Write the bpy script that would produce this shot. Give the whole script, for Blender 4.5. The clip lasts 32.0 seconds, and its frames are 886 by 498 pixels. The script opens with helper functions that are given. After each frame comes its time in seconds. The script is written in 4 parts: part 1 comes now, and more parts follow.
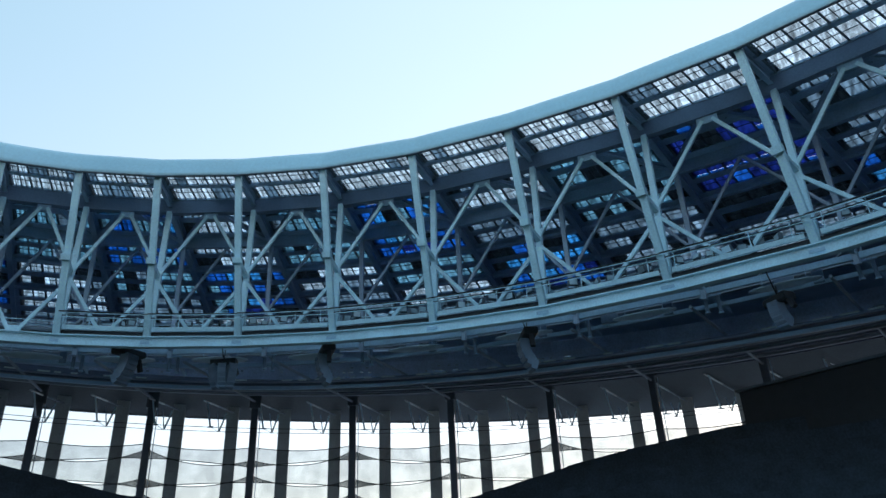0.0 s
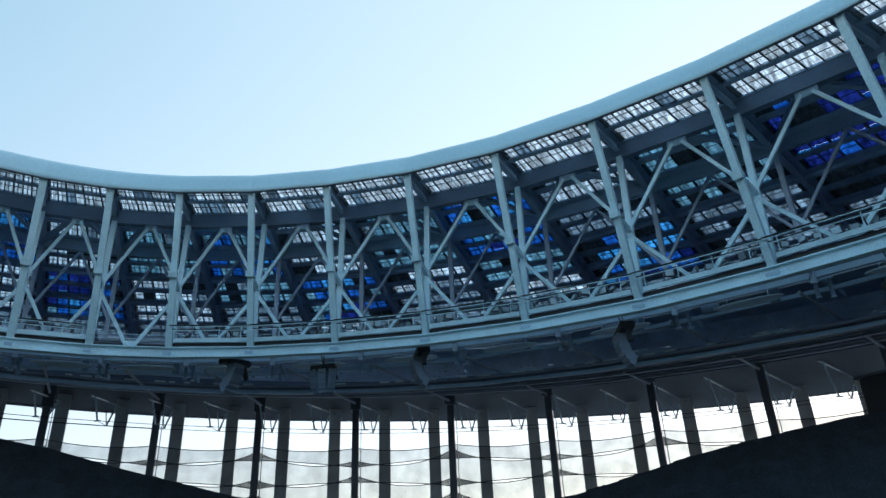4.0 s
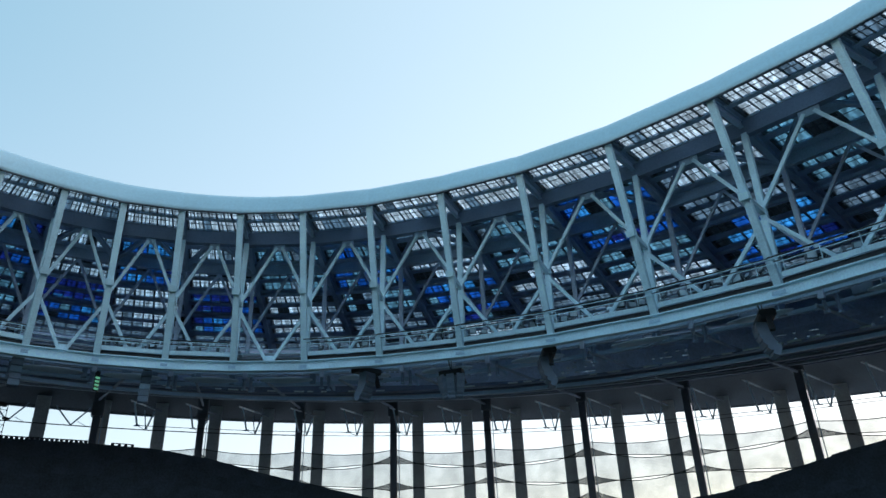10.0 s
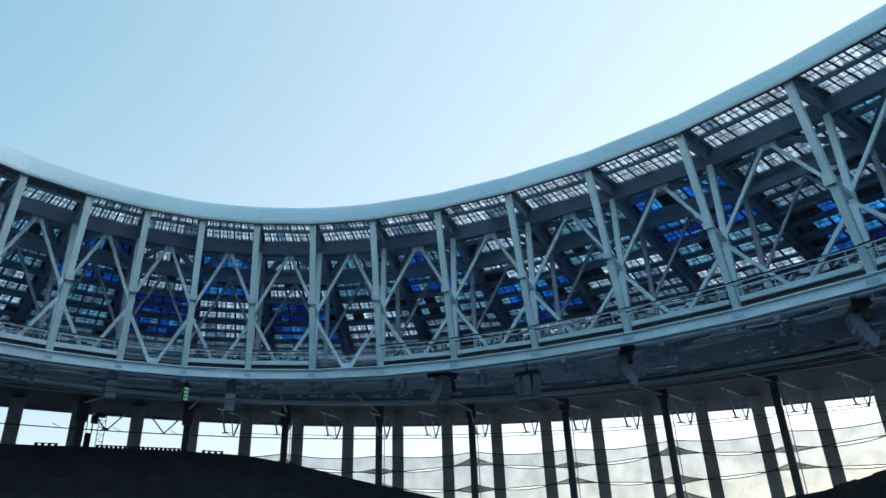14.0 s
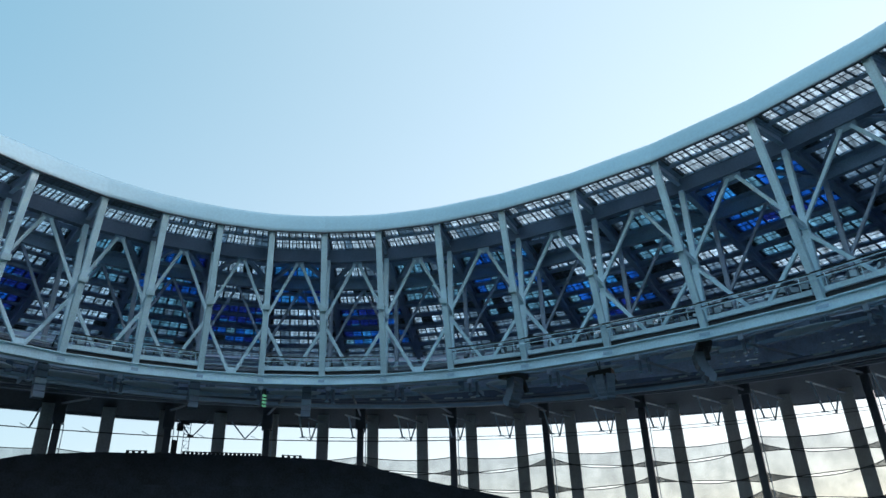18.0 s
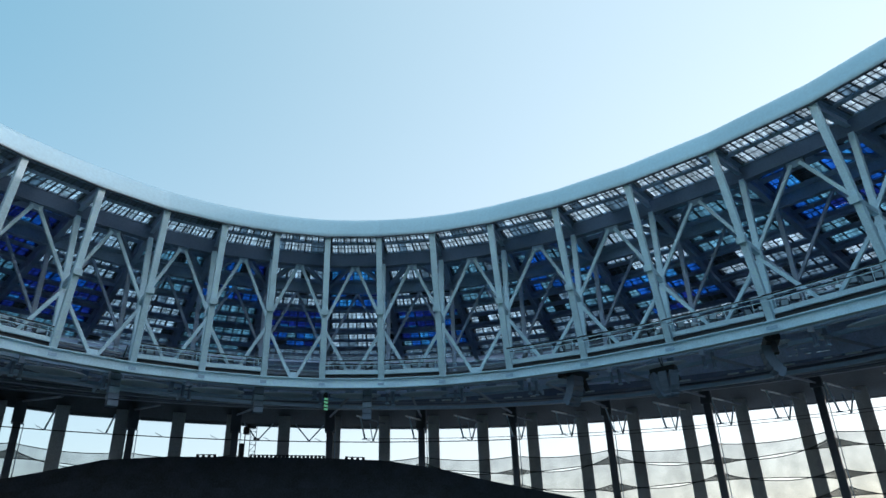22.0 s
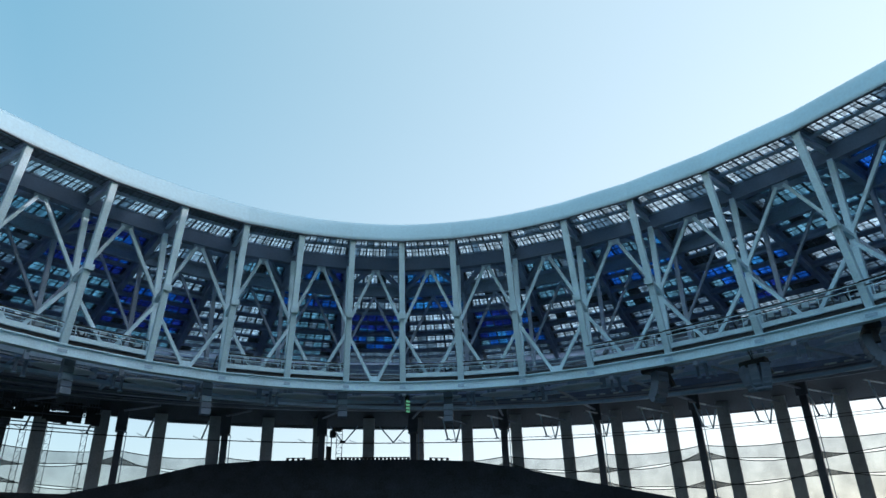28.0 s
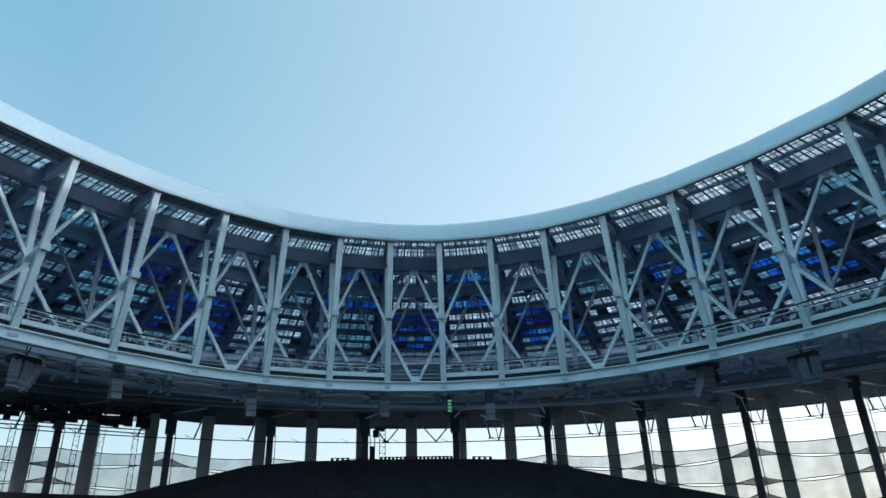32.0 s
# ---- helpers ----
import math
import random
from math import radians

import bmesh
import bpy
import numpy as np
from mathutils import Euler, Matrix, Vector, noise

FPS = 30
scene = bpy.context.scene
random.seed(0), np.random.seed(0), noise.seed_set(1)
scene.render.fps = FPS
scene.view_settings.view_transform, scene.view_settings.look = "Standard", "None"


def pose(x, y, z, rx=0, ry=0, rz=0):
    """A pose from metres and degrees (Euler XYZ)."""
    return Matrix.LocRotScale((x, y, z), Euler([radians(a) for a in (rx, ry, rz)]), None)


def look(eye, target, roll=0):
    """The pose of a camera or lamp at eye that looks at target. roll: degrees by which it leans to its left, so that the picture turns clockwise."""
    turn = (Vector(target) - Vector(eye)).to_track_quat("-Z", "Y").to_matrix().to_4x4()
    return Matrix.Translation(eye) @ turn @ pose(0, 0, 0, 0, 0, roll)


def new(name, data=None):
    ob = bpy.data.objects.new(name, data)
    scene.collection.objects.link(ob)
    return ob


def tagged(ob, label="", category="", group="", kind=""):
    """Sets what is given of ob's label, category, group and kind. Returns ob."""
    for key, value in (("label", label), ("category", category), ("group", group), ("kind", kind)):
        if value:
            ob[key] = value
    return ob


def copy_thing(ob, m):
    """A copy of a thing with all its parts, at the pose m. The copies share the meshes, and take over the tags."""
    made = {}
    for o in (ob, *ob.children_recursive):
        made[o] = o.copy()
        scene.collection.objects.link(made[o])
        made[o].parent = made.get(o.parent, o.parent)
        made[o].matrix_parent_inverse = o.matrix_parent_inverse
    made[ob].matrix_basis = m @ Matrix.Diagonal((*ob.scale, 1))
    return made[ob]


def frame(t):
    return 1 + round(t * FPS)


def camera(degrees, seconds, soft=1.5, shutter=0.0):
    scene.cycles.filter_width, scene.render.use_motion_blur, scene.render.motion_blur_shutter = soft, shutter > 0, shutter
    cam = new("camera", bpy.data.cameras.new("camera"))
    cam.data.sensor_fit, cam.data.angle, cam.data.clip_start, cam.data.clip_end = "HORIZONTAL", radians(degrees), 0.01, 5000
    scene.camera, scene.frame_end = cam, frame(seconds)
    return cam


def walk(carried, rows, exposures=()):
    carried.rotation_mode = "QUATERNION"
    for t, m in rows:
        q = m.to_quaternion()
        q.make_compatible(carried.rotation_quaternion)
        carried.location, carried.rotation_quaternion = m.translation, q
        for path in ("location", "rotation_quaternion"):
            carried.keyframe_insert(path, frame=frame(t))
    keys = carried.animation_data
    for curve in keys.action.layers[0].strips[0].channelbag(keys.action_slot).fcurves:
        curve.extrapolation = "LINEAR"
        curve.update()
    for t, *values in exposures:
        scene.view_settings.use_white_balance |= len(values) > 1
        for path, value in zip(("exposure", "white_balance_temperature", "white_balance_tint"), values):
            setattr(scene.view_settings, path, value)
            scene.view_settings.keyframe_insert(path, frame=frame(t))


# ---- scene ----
# ---- camera: rises slowly over the pitch and pans to its left ----
EYE = 7.0
cam = camera(65.34, 32.0)
ROWS = [
    (0.0, -3.929, -0.738, -3.651, 116.142, 2.450, -1.650),
    (1.0, -3.924, -0.741, -3.452, 116.077, 2.421, 0.247),
    (2.0, -3.918, -0.745, -3.257, 116.026, 2.371, 2.256),
    (3.0, -3.912, -0.749, -3.066, 115.984, 2.314, 4.314),
    (4.0, -3.905, -0.752, -2.881, 115.947, 2.256, 6.360),
    (5.0, -3.899, -0.756, -2.699, 115.915, 2.204, 8.346),
    (6.0, -3.892, -0.760, -2.522, 115.890, 2.158, 10.247),
    (7.0, -3.884, -0.764, -2.350, 115.873, 2.119, 12.056),
    (8.0, -3.876, -0.768, -2.182, 115.864, 2.085, 13.785),
    (9.0, -3.868, -0.771, -2.018, 115.865, 2.055, 15.453),
    (10.0, -3.859, -0.775, -1.859, 115.873, 2.028, 17.081),
    (11.0, -3.850, -0.779, -1.705, 115.889, 2.002, 18.690),
    (12.0, -3.841, -0.783, -1.555, 115.910, 1.977, 20.291),
    (13.0, -3.831, -0.787, -1.409, 115.933, 1.951, 21.889),
    (14.0, -3.821, -0.792, -1.268, 115.956, 1.926, 23.478),
    (15.0, -3.811, -0.796, -1.132, 115.976, 1.901, 25.045),
    (16.0, -3.800, -0.800, -1.000, 115.991, 1.876, 26.576),
    (17.0, -3.789, -0.804, -0.873, 115.998, 1.853, 28.052),
    (18.0, -3.777, -0.809, -0.750, 115.998, 1.831, 29.462),
    (19.0, -3.765, -0.813, -0.631, 115.991, 1.810, 30.797),
    (20.0, -3.753, -0.817, -0.517, 115.978, 1.792, 32.060),
    (21.0, -3.740, -0.822, -0.408, 115.960, 1.775, 33.260),
    (22.0, -3.727, -0.826, -0.303, 115.941, 1.759, 34.414),
    (23.0, -3.714, -0.831, -0.202, 115.924, 1.745, 35.543),
    (24.0, -3.700, -0.835, -0.106, 115.909, 1.731, 36.667),
    (25.0, -3.686, -0.840, -0.015, 115.898, 1.717, 37.798),
    (26.0, -3.672, -0.845, 0.072, 115.891, 1.705, 38.935),
    (27.0, -3.657, -0.849, 0.154, 115.887, 1.694, 40.064),
    (28.0, -3.642, -0.854, 0.232, 115.881, 1.685, 41.150),
    (29.0, -3.626, -0.859, 0.306, 115.869, 1.678, 42.154),
    (30.0, -3.610, -0.864, 0.375, 115.846, 1.675, 43.045),
    (31.0, -3.594, -0.868, 0.439, 115.811, 1.674, 43.831),
    (32.0, -3.577, -0.873, 0.499, 115.766, 1.669, 44.619),
]
walk(cam, [(t, pose(x, y, EYE + z, rx, ry, rz)) for t, x, y, z, rx, ry, rz in ROWS],
     exposures=[(0.0, 1.15, 5450, 16), (10.0, 1.12, 5540, 16), (32.0, 1.12, 5600, 16)])

# ---- light: low evening sun beside the far roof, clear hazy sky ----
SUN_AZ, SUN_EL = 37.0, 8.0           # degrees clockwise from +y, above the horizon
world = bpy.data.worlds.new("sky")
scene.world = world
world.use_nodes = True
wn, wl = world.node_tree.nodes, world.node_tree.links
wn.clear()
sky = wn.new("ShaderNodeTexSky")
sky.sky_type = "NISHITA"
sky.sun_disc = False
sky.sun_elevation = radians(SUN_EL)
sky.sun_rotation = radians(SUN_AZ)
sky.air_density, sky.dust_density, sky.ozone_density = 1.3, 0.42, 1.0
bg = wn.new("ShaderNodeBackground")
bg.inputs["Strength"].default_value = 0.15
wo = wn.new("ShaderNodeOutputWorld")
# haze over the whole sky, whiter towards the sun
SUN_DIR = (math.sin(radians(SUN_AZ)) * math.cos(radians(SUN_EL)), math.cos(radians(SUN_AZ)) * math.cos(radians(SUN_EL)), math.sin(radians(SUN_EL)))
wtc = wn.new("ShaderNodeTexCoord")
dot = wn.new("ShaderNodeVectorMath"); dot.operation = "DOT_PRODUCT"
dot.inputs[1].default_value = SUN_DIR
wl.new(wtc.outputs["Generated"], dot.inputs[0])
near = wn.new("ShaderNodeMapRange"); near.interpolation_type = "LINEAR"
near.inputs["From Min"].default_value, near.inputs["From Max"].default_value = -0.25, 1.0
wl.new(dot.outputs["Value"], near.inputs["Value"])
haze = wn.new("ShaderNodeMix")
haze.data_type = "RGBA"
veil = wn.new("ShaderNodeMix")
veil.data_type = "RGBA"
veil.inputs["Factor"].default_value = 0.65
wl.new(near.outputs["Result"], haze.inputs["Factor"])
for node, key, colour in ((haze, "A_Color", (0.78, 1.74, 1.93, 1)), (haze, "B_Color", (3.8, 4.05, 3.5, 1))):
    [q for q in node.inputs if q.identifier == key][0].default_value = colour
wl.new(sky.outputs["Color"], [q for q in veil.inputs if q.identifier == "A_Color"][0])
# and thicker towards the horizon
wsep = wn.new("ShaderNodeSeparateXYZ")
wl.new(wtc.outputs["Generated"], wsep.inputs[0])
deep = wn.new("ShaderNodeMapRange"); deep.interpolation_type = "SMOOTHSTEP"
deep.inputs["From Min"].default_value, deep.inputs["From Max"].default_value = 0.72, 0.0
deep.inputs["To Min"].default_value, deep.inputs["To Max"].default_value = 0.0, 0.66
wl.new(wsep.outputs["Z"], deep.inputs["Value"])
thick = wn.new("ShaderNodeMix")
thick.data_type = "RGBA"
wl.new(deep.outputs["Result"], thick.inputs["Factor"])
low = wn.new("ShaderNodeMix")
low.data_type = "RGBA"
wl.new(near.outputs["Result"], low.inputs["Factor"])
for key, colour in (("A_Color", (2.5, 2.8, 2.75, 1)), ("B_Color", (5.3, 4.7, 4.1, 1))):
    [q for q in low.inputs if q.identifier == key][0].default_value = colour
wl.new([o for o in low.outputs if o.identifier == "Result_Color"][0], [q for q in thick.inputs if q.identifier == "B_Color"][0])
wl.new([o for o in haze.outputs if o.identifier == "Result_Color"][0], [q for q in thick.inputs if q.identifier == "A_Color"][0])
wl.new([o for o in thick.outputs if o.identifier == "Result_Color"][0], [q for q in veil.inputs if q.identifier == "B_Color"][0])
wl.new([o for o in veil.outputs if o.identifier == "Result_Color"][0], bg.inputs["Color"])
wl.new(bg.outputs["Background"], wo.inputs["Surface"])
sun = new("sun", bpy.data.lights.new("sun", "SUN"))
sun.data.energy, sun.data.angle, sun.data.color = 0.8, radians(0.5), (1.0, 0.9, 0.78)
sun.matrix_world = look((400 * math.sin(radians(SUN_AZ)), 400 * math.cos(radians(SUN_AZ)), 400 * math.tan(radians(SUN_EL))), (0, 0, 20))


# ---- materials ----
def mat(name, colour, rough=0.5, metal=0.0, grain=0.06, scale=1.5, fine=14.0, bump=0.1, vary=0.05):
    m = bpy.data.materials.new(name)
    m.use_nodes = True
    n, l = m.node_tree.nodes, m.node_tree.links
    p = n["Principled BSDF"]
    tc = n.new("ShaderNodeTexCoord")
    big = n.new("ShaderNodeTexNoise")
    big.inputs["Scale"].default_value, big.inputs["Detail"].default_value = scale, 5
    small = n.new("ShaderNodeTexNoise")
    small.inputs["Scale"].default_value, small.inputs["Detail"].default_value = fine, 3
    info = n.new("ShaderNodeObjectInfo")
    l.new(tc.outputs["Object"], big.inputs["Vector"])
    l.new(tc.outputs["Object"], small.inputs["Vector"])
    add = n.new("ShaderNodeMath"); add.operation = "ADD"
    l.new(big.outputs["Fac"], add.inputs[0]); l.new(small.outputs["Fac"], add.inputs[1])
    mr = n.new("ShaderNodeMapRange")
    mr.inputs["From Min"].default_value, mr.inputs["From Max"].default_value = 0.6, 1.4
    mr.inputs["To Min"].default_value, mr.inputs["To Max"].default_value = 1 - 2 * grain, 1 + 2 * grain
    l.new(add.outputs[0], mr.inputs["Value"])
    rv = n.new("ShaderNodeMapRange")
    rv.inputs["To Min"].default_value, rv.inputs["To Max"].default_value = 1 - vary, 1 + vary
    l.new(info.outputs["Random"], rv.inputs["Value"])
    mu = n.new("ShaderNodeMath"); mu.operation = "MULTIPLY"
    l.new(mr.outputs[0], mu.inputs[0]); l.new(rv.outputs[0], mu.inputs[1])
    vm = n.new("ShaderNodeVectorMath"); vm.operation = "SCALE"
    vm.inputs[0].default_value = colour
    l.new(mu.outputs[0], vm.inputs["Scale"])
    l.new(vm.outputs[0], p.inputs["Base Color"])
    p.inputs["Roughness"].default_value, p.inputs["Metallic"].default_value = rough, metal
    bp = n.new("ShaderNodeBump")
    bp.inputs["Strength"].default_value, bp.inputs["Distance"].default_value = bump, 0.02
    l.new(small.outputs["Fac"], bp.inputs["Height"])
    l.new(bp.outputs["Normal"], p.inputs["Normal"])
    return m


def sheet(name, colour, through_it, gloss=0.12):
    """Translucent ribbed polycarbonate."""
    m = bpy.data.materials.new(name)
    m.use_nodes = True
    n, l = m.node_tree.nodes, m.node_tree.links
    n.clear()
    out = n.new("ShaderNodeOutputMaterial")
    tc = n.new("ShaderNodeTexCoord")
    noi = n.new("ShaderNodeTexNoise")
    noi.inputs["Scale"].default_value, noi.inputs["Detail"].default_value = 0.9, 3
    l.new(tc.outputs["Object"], noi.inputs["Vector"])
    info = n.new("ShaderNodeObjectInfo")
    # a smoky darker run down each sheet, at its own place
    uv = n.new("ShaderNodeUVMap")
    sep = n.new("ShaderNodeSeparateXYZ")
    l.new(uv.outputs["UV"], sep.inputs[0])
    slant = n.new("ShaderNodeMath"); slant.operation = "MULTIPLY_ADD"
    slant.inputs[1].default_value = 0.25
    l.new(sep.outputs[1], slant.inputs[0]); l.new(sep.outputs[0], slant.inputs[2])
    wob = n.new("ShaderNodeMath"); wob.operation = "MULTIPLY_ADD"
    wob.inputs[1].default_value = 0.5
    l.new(noi.outputs["Fac"], wob.inputs[0]); l.new(slant.outputs[0], wob.inputs[2])
    off = n.new("ShaderNodeMath"); off.operation = "MULTIPLY_ADD"
    off.inputs[1].default_value = -0.5
    l.new(info.outputs["Random"], off.inputs[0]); l.new(wob.outputs[0], off.inputs[2])
    dist = n.new("ShaderNodeMath"); dist.operation = "SUBTRACT"
    dist.inputs[1].default_value = 0.62
    l.new(off.outputs[0], dist.inputs[0])
    ab = n.new("ShaderNodeMath"); ab.operation = "ABSOLUTE"
    l.new(dist.outputs[0], ab.inputs[0])
    run = n.new("ShaderNodeMapRange"); run.interpolation_type = "SMOOTHSTEP"
    run.inputs["From Min"].default_value, run.inputs["From Max"].default_value = 0.0, 0.22
    run.inputs["To Min"].default_value, run.inputs["To Max"].default_value = 0.7, 1.0
    l.new(ab.outputs[0], run.inputs["Value"])
    mr = n.new("ShaderNodeMapRange")
    mr.inputs["From Min"].default_value, mr.inputs["From Max"].default_value = 0.36, 0.6
    mr.inputs["To Min"].default_value, mr.inputs["To Max"].default_value = 0.82, 1.05
    l.new(noi.outputs["Fac"], mr.inputs["Value"])
    # fine streaks down the sheet
    sx = n.new("ShaderNodeMath"); sx.operation = "MULTIPLY_ADD"
    sx.inputs[1].default_value = 5.0
    shift = n.new("ShaderNodeMath"); shift.operation = "MULTIPLY"
    shift.inputs[1].default_value = 61.0
    l.new(info.outputs["Random"], shift.inputs[0])
    l.new(sep.outputs[0], sx.inputs[0]); l.new(shift.outputs[0], sx.inputs[2])
    sy = n.new("ShaderNodeMath"); sy.operation = "MULTIPLY"
    sy.inputs[1].default_value = 0.8
    l.new(sep.outputs[1], sy.inputs[0])
    comb = n.new("ShaderNodeCombineXYZ")
    l.new(sx.outputs[0], comb.inputs[0]); l.new(sy.outputs[0], comb.inputs[1])
    stk = n.new("ShaderNodeTexNoise")
    stk.inputs["Scale"].default_value, stk.inputs["Detail"].default_value = 1.0, 2
    l.new(comb.outputs[0], stk.inputs["Vector"])
    sm = n.new("ShaderNodeMapRange")
    sm.inputs["From Min"].default_value, sm.inputs["From Max"].default_value = 0.38, 0.56
    sm.inputs["To Min"].default_value, sm.inputs["To Max"].default_value = 0.74, 1.04
    l.new(stk.outputs["Fac"], sm.inputs["Value"])
    rv = n.new("ShaderNodeMapRange")
    rv.inputs["To Min"].default_value, rv.inputs["To Max"].default_value = 0.8, 1.06
    l.new(info.outputs["Random"], rv.inputs["Value"])
    mu = n.new("ShaderNodeMath"); mu.operation = "MULTIPLY"
    ms = n.new("ShaderNodeMath"); ms.operation = "MULTIPLY"
    l.new(mr.outputs[0], ms.inputs[0]); l.new(sm.outputs[0], ms.inputs[1])
    l.new(ms.outputs[0], mu.inputs[0]); l.new(rv.outputs[0], mu.inputs[1])
    mu2 = n.new("ShaderNodeMath"); mu2.operation = "MULTIPLY"
    l.new(mu.outputs[0], mu2.inputs[0]); l.new(run.outputs[0], mu2.inputs[1])
    vm = n.new("ShaderNodeVectorMath"); vm.operation = "SCALE"
    vm.inputs[0].default_value = colour
    l.new(mu2.outputs[0], vm.inputs["Scale"])
    tr = n.new("ShaderNodeBsdfTranslucent")
    tp = n.new("ShaderNodeBsdfTransparent")
    di = n.new("ShaderNodeBsdfDiffuse")
    l.new(vm.outputs[0], tr.inputs["Color"]); l.new(vm.outputs[0], tp.inputs["Color"]); l.new(vm.outputs[0], di.inputs["Color"])
    a = n.new("ShaderNodeMixShader"); a.inputs["Fac"].default_value = through_it
    l.new(tr.outputs[0], a.inputs[1]); l.new(tp.outputs[0], a.inputs[2])
    b = n.new("ShaderNodeMixShader"); b.inputs["Fac"].default_value = gloss
    l.new(a.outputs[0], b.inputs[1]); l.new(di.outputs[0], b.inputs[2])
    l.new(b.outputs[0], out.inputs["Surface"])
    return m


STEEL = mat("pale_painted_steel", (0.71, 0.87, 0.97), 0.45, 0.0, 0.10, 0.35, 6.0, 0.05, 0.06)
STEEL_GREY = mat("grey_painted_steel", (0.43, 0.56, 0.71), 0.5, 0.0, 0.1, 0.3, 5.0, 0.05, 0.1)
ROOF_STEEL = mat("blue_grey_roof_steel", (0.52, 0.59, 0.74), 0.55, 0.0, 0.12, 0.3, 5.0, 0.05, 0.12)
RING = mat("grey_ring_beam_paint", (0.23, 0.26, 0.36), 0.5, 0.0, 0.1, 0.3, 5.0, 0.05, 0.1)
STRUT = mat("bright_galvanised_tube", (0.7, 0.71, 0.72), 0.28, 0.85, 0.06, 1.0, 8.0, 0.03, 0.05)
STEEL_DARK = mat("dark_painted_steel", (0.13, 0.145, 0.175), 0.55, 0.0, 0.12, 0.4, 6.0, 0.05, 0.1)
FASCIA = mat("fascia_sheet_metal", (0.53, 0.70, 0.80), 0.35, 0.15, 0.05, 0.12, 3.0, 0.03, 0.03)
CONCRETE = mat("column_concrete", (0.58, 0.60, 0.61), 0.8, 0.0, 0.14, 0.25, 4.0, 0.2, 0.08)
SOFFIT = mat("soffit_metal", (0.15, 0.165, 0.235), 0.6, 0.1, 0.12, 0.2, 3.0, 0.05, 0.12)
KNEE = mat("dull_grey_tube_paint", (0.34, 0.37, 0.44), 0.6, 0.0, 0.12, 0.5, 6.0, 0.05, 0.1)
WALL_IN = mat("pale_wall_sheet", (0.6, 0.68, 0.84), 0.6, 0.0, 0.14, 0.3, 3.0, 0.05, 0.12)
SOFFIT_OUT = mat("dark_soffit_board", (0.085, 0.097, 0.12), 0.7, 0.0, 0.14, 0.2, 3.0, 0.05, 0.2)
BLACK = mat("black_plastic", (0.035, 0.035, 0.04), 0.6, 0.0, 0.1, 1.0, 8.0, 0.05, 0.1)
STAND = mat("stand_seats_dark", (0.05, 0.058, 0.075), 0.8, 0.0, 0.25, 0.4, 4.0, 0.2, 0.1)
GROUND = mat("pale_bounce_ground", (0.36, 0.38, 0.4), 0.9, 0.0, 0.2, 0.3, 6.0, 0.3, 0.0)
GRASS = mat("pitch_grass", (0.085, 0.15, 0.055), 0.95, 0.0, 0.25, 0.2, 20.0, 0.4, 0.0)
SPEAKER = mat("speaker_grey", (0.22, 0.27, 0.37), 0.6, 0.0, 0.08, 1.2, 10.0, 0.05, 0.05)
LENS = mat("pale_lamp_glass", (0.55, 0.62, 0.68), 0.15, 0.0, 0.05, 1.0, 8.0, 0.02, 0.5)
CABLE = mat("cable_black", (0.015, 0.015, 0.016), 0.7)
MEMBRANE = mat("pale_membrane", (0.8, 0.84, 0.9), 0.7, 0.0, 0.06, 0.3, 4.0, 0.05, 0.05)
_mn, _ml = MEMBRANE.node_tree.nodes, MEMBRANE.node_tree.links
_tl, _mx = _mn.new("ShaderNodeBsdfTranslucent"), _mn.new("ShaderNodeMixShader")
_tl.inputs["Color"].default_value = (0.82, 0.88, 0.92, 1)
_mx.inputs["Fac"].default_value = 0.25
_ml.new(_mn["Principled BSDF"].outputs[0], _mx.inputs[1]); _ml.new(_tl.outputs[0], _mx.inputs[2])
_ml.new(_mx.outputs[0], _mn["Material Output"].inputs["Surface"])
CLEAR = sheet("clear_pane", (0.32, 0.4, 0.47), 0.5)
SHEETS = {"W": sheet("clear_polycarbonate", (0.93, 0.97, 1.0), 0.92, 0.05), "T": sheet("teal_polycarbonate", (0.47, 0.68, 0.78), 0.75),
          "B": sheet("blue_polycarbonate", (0.18, 0.40, 0.84), 0.7), "D": sheet("deep_blue_polycarbonate", (0.15, 0.20, 0.54), 0.55), "A": sheet("azure_polycarbonate", (0.30, 0.64, 0.97), 0.75),
          "K": sheet("dark_polycarbonate", (0.10, 0.12, 0.14), 0.3),
          "P": sheet("pale_polycarbonate", (0.84, 0.92, 0.98), 0.85, 0.08),
          "G": sheet("grey_polycarbonate", (0.52, 0.61, 0.69), 0.72)}


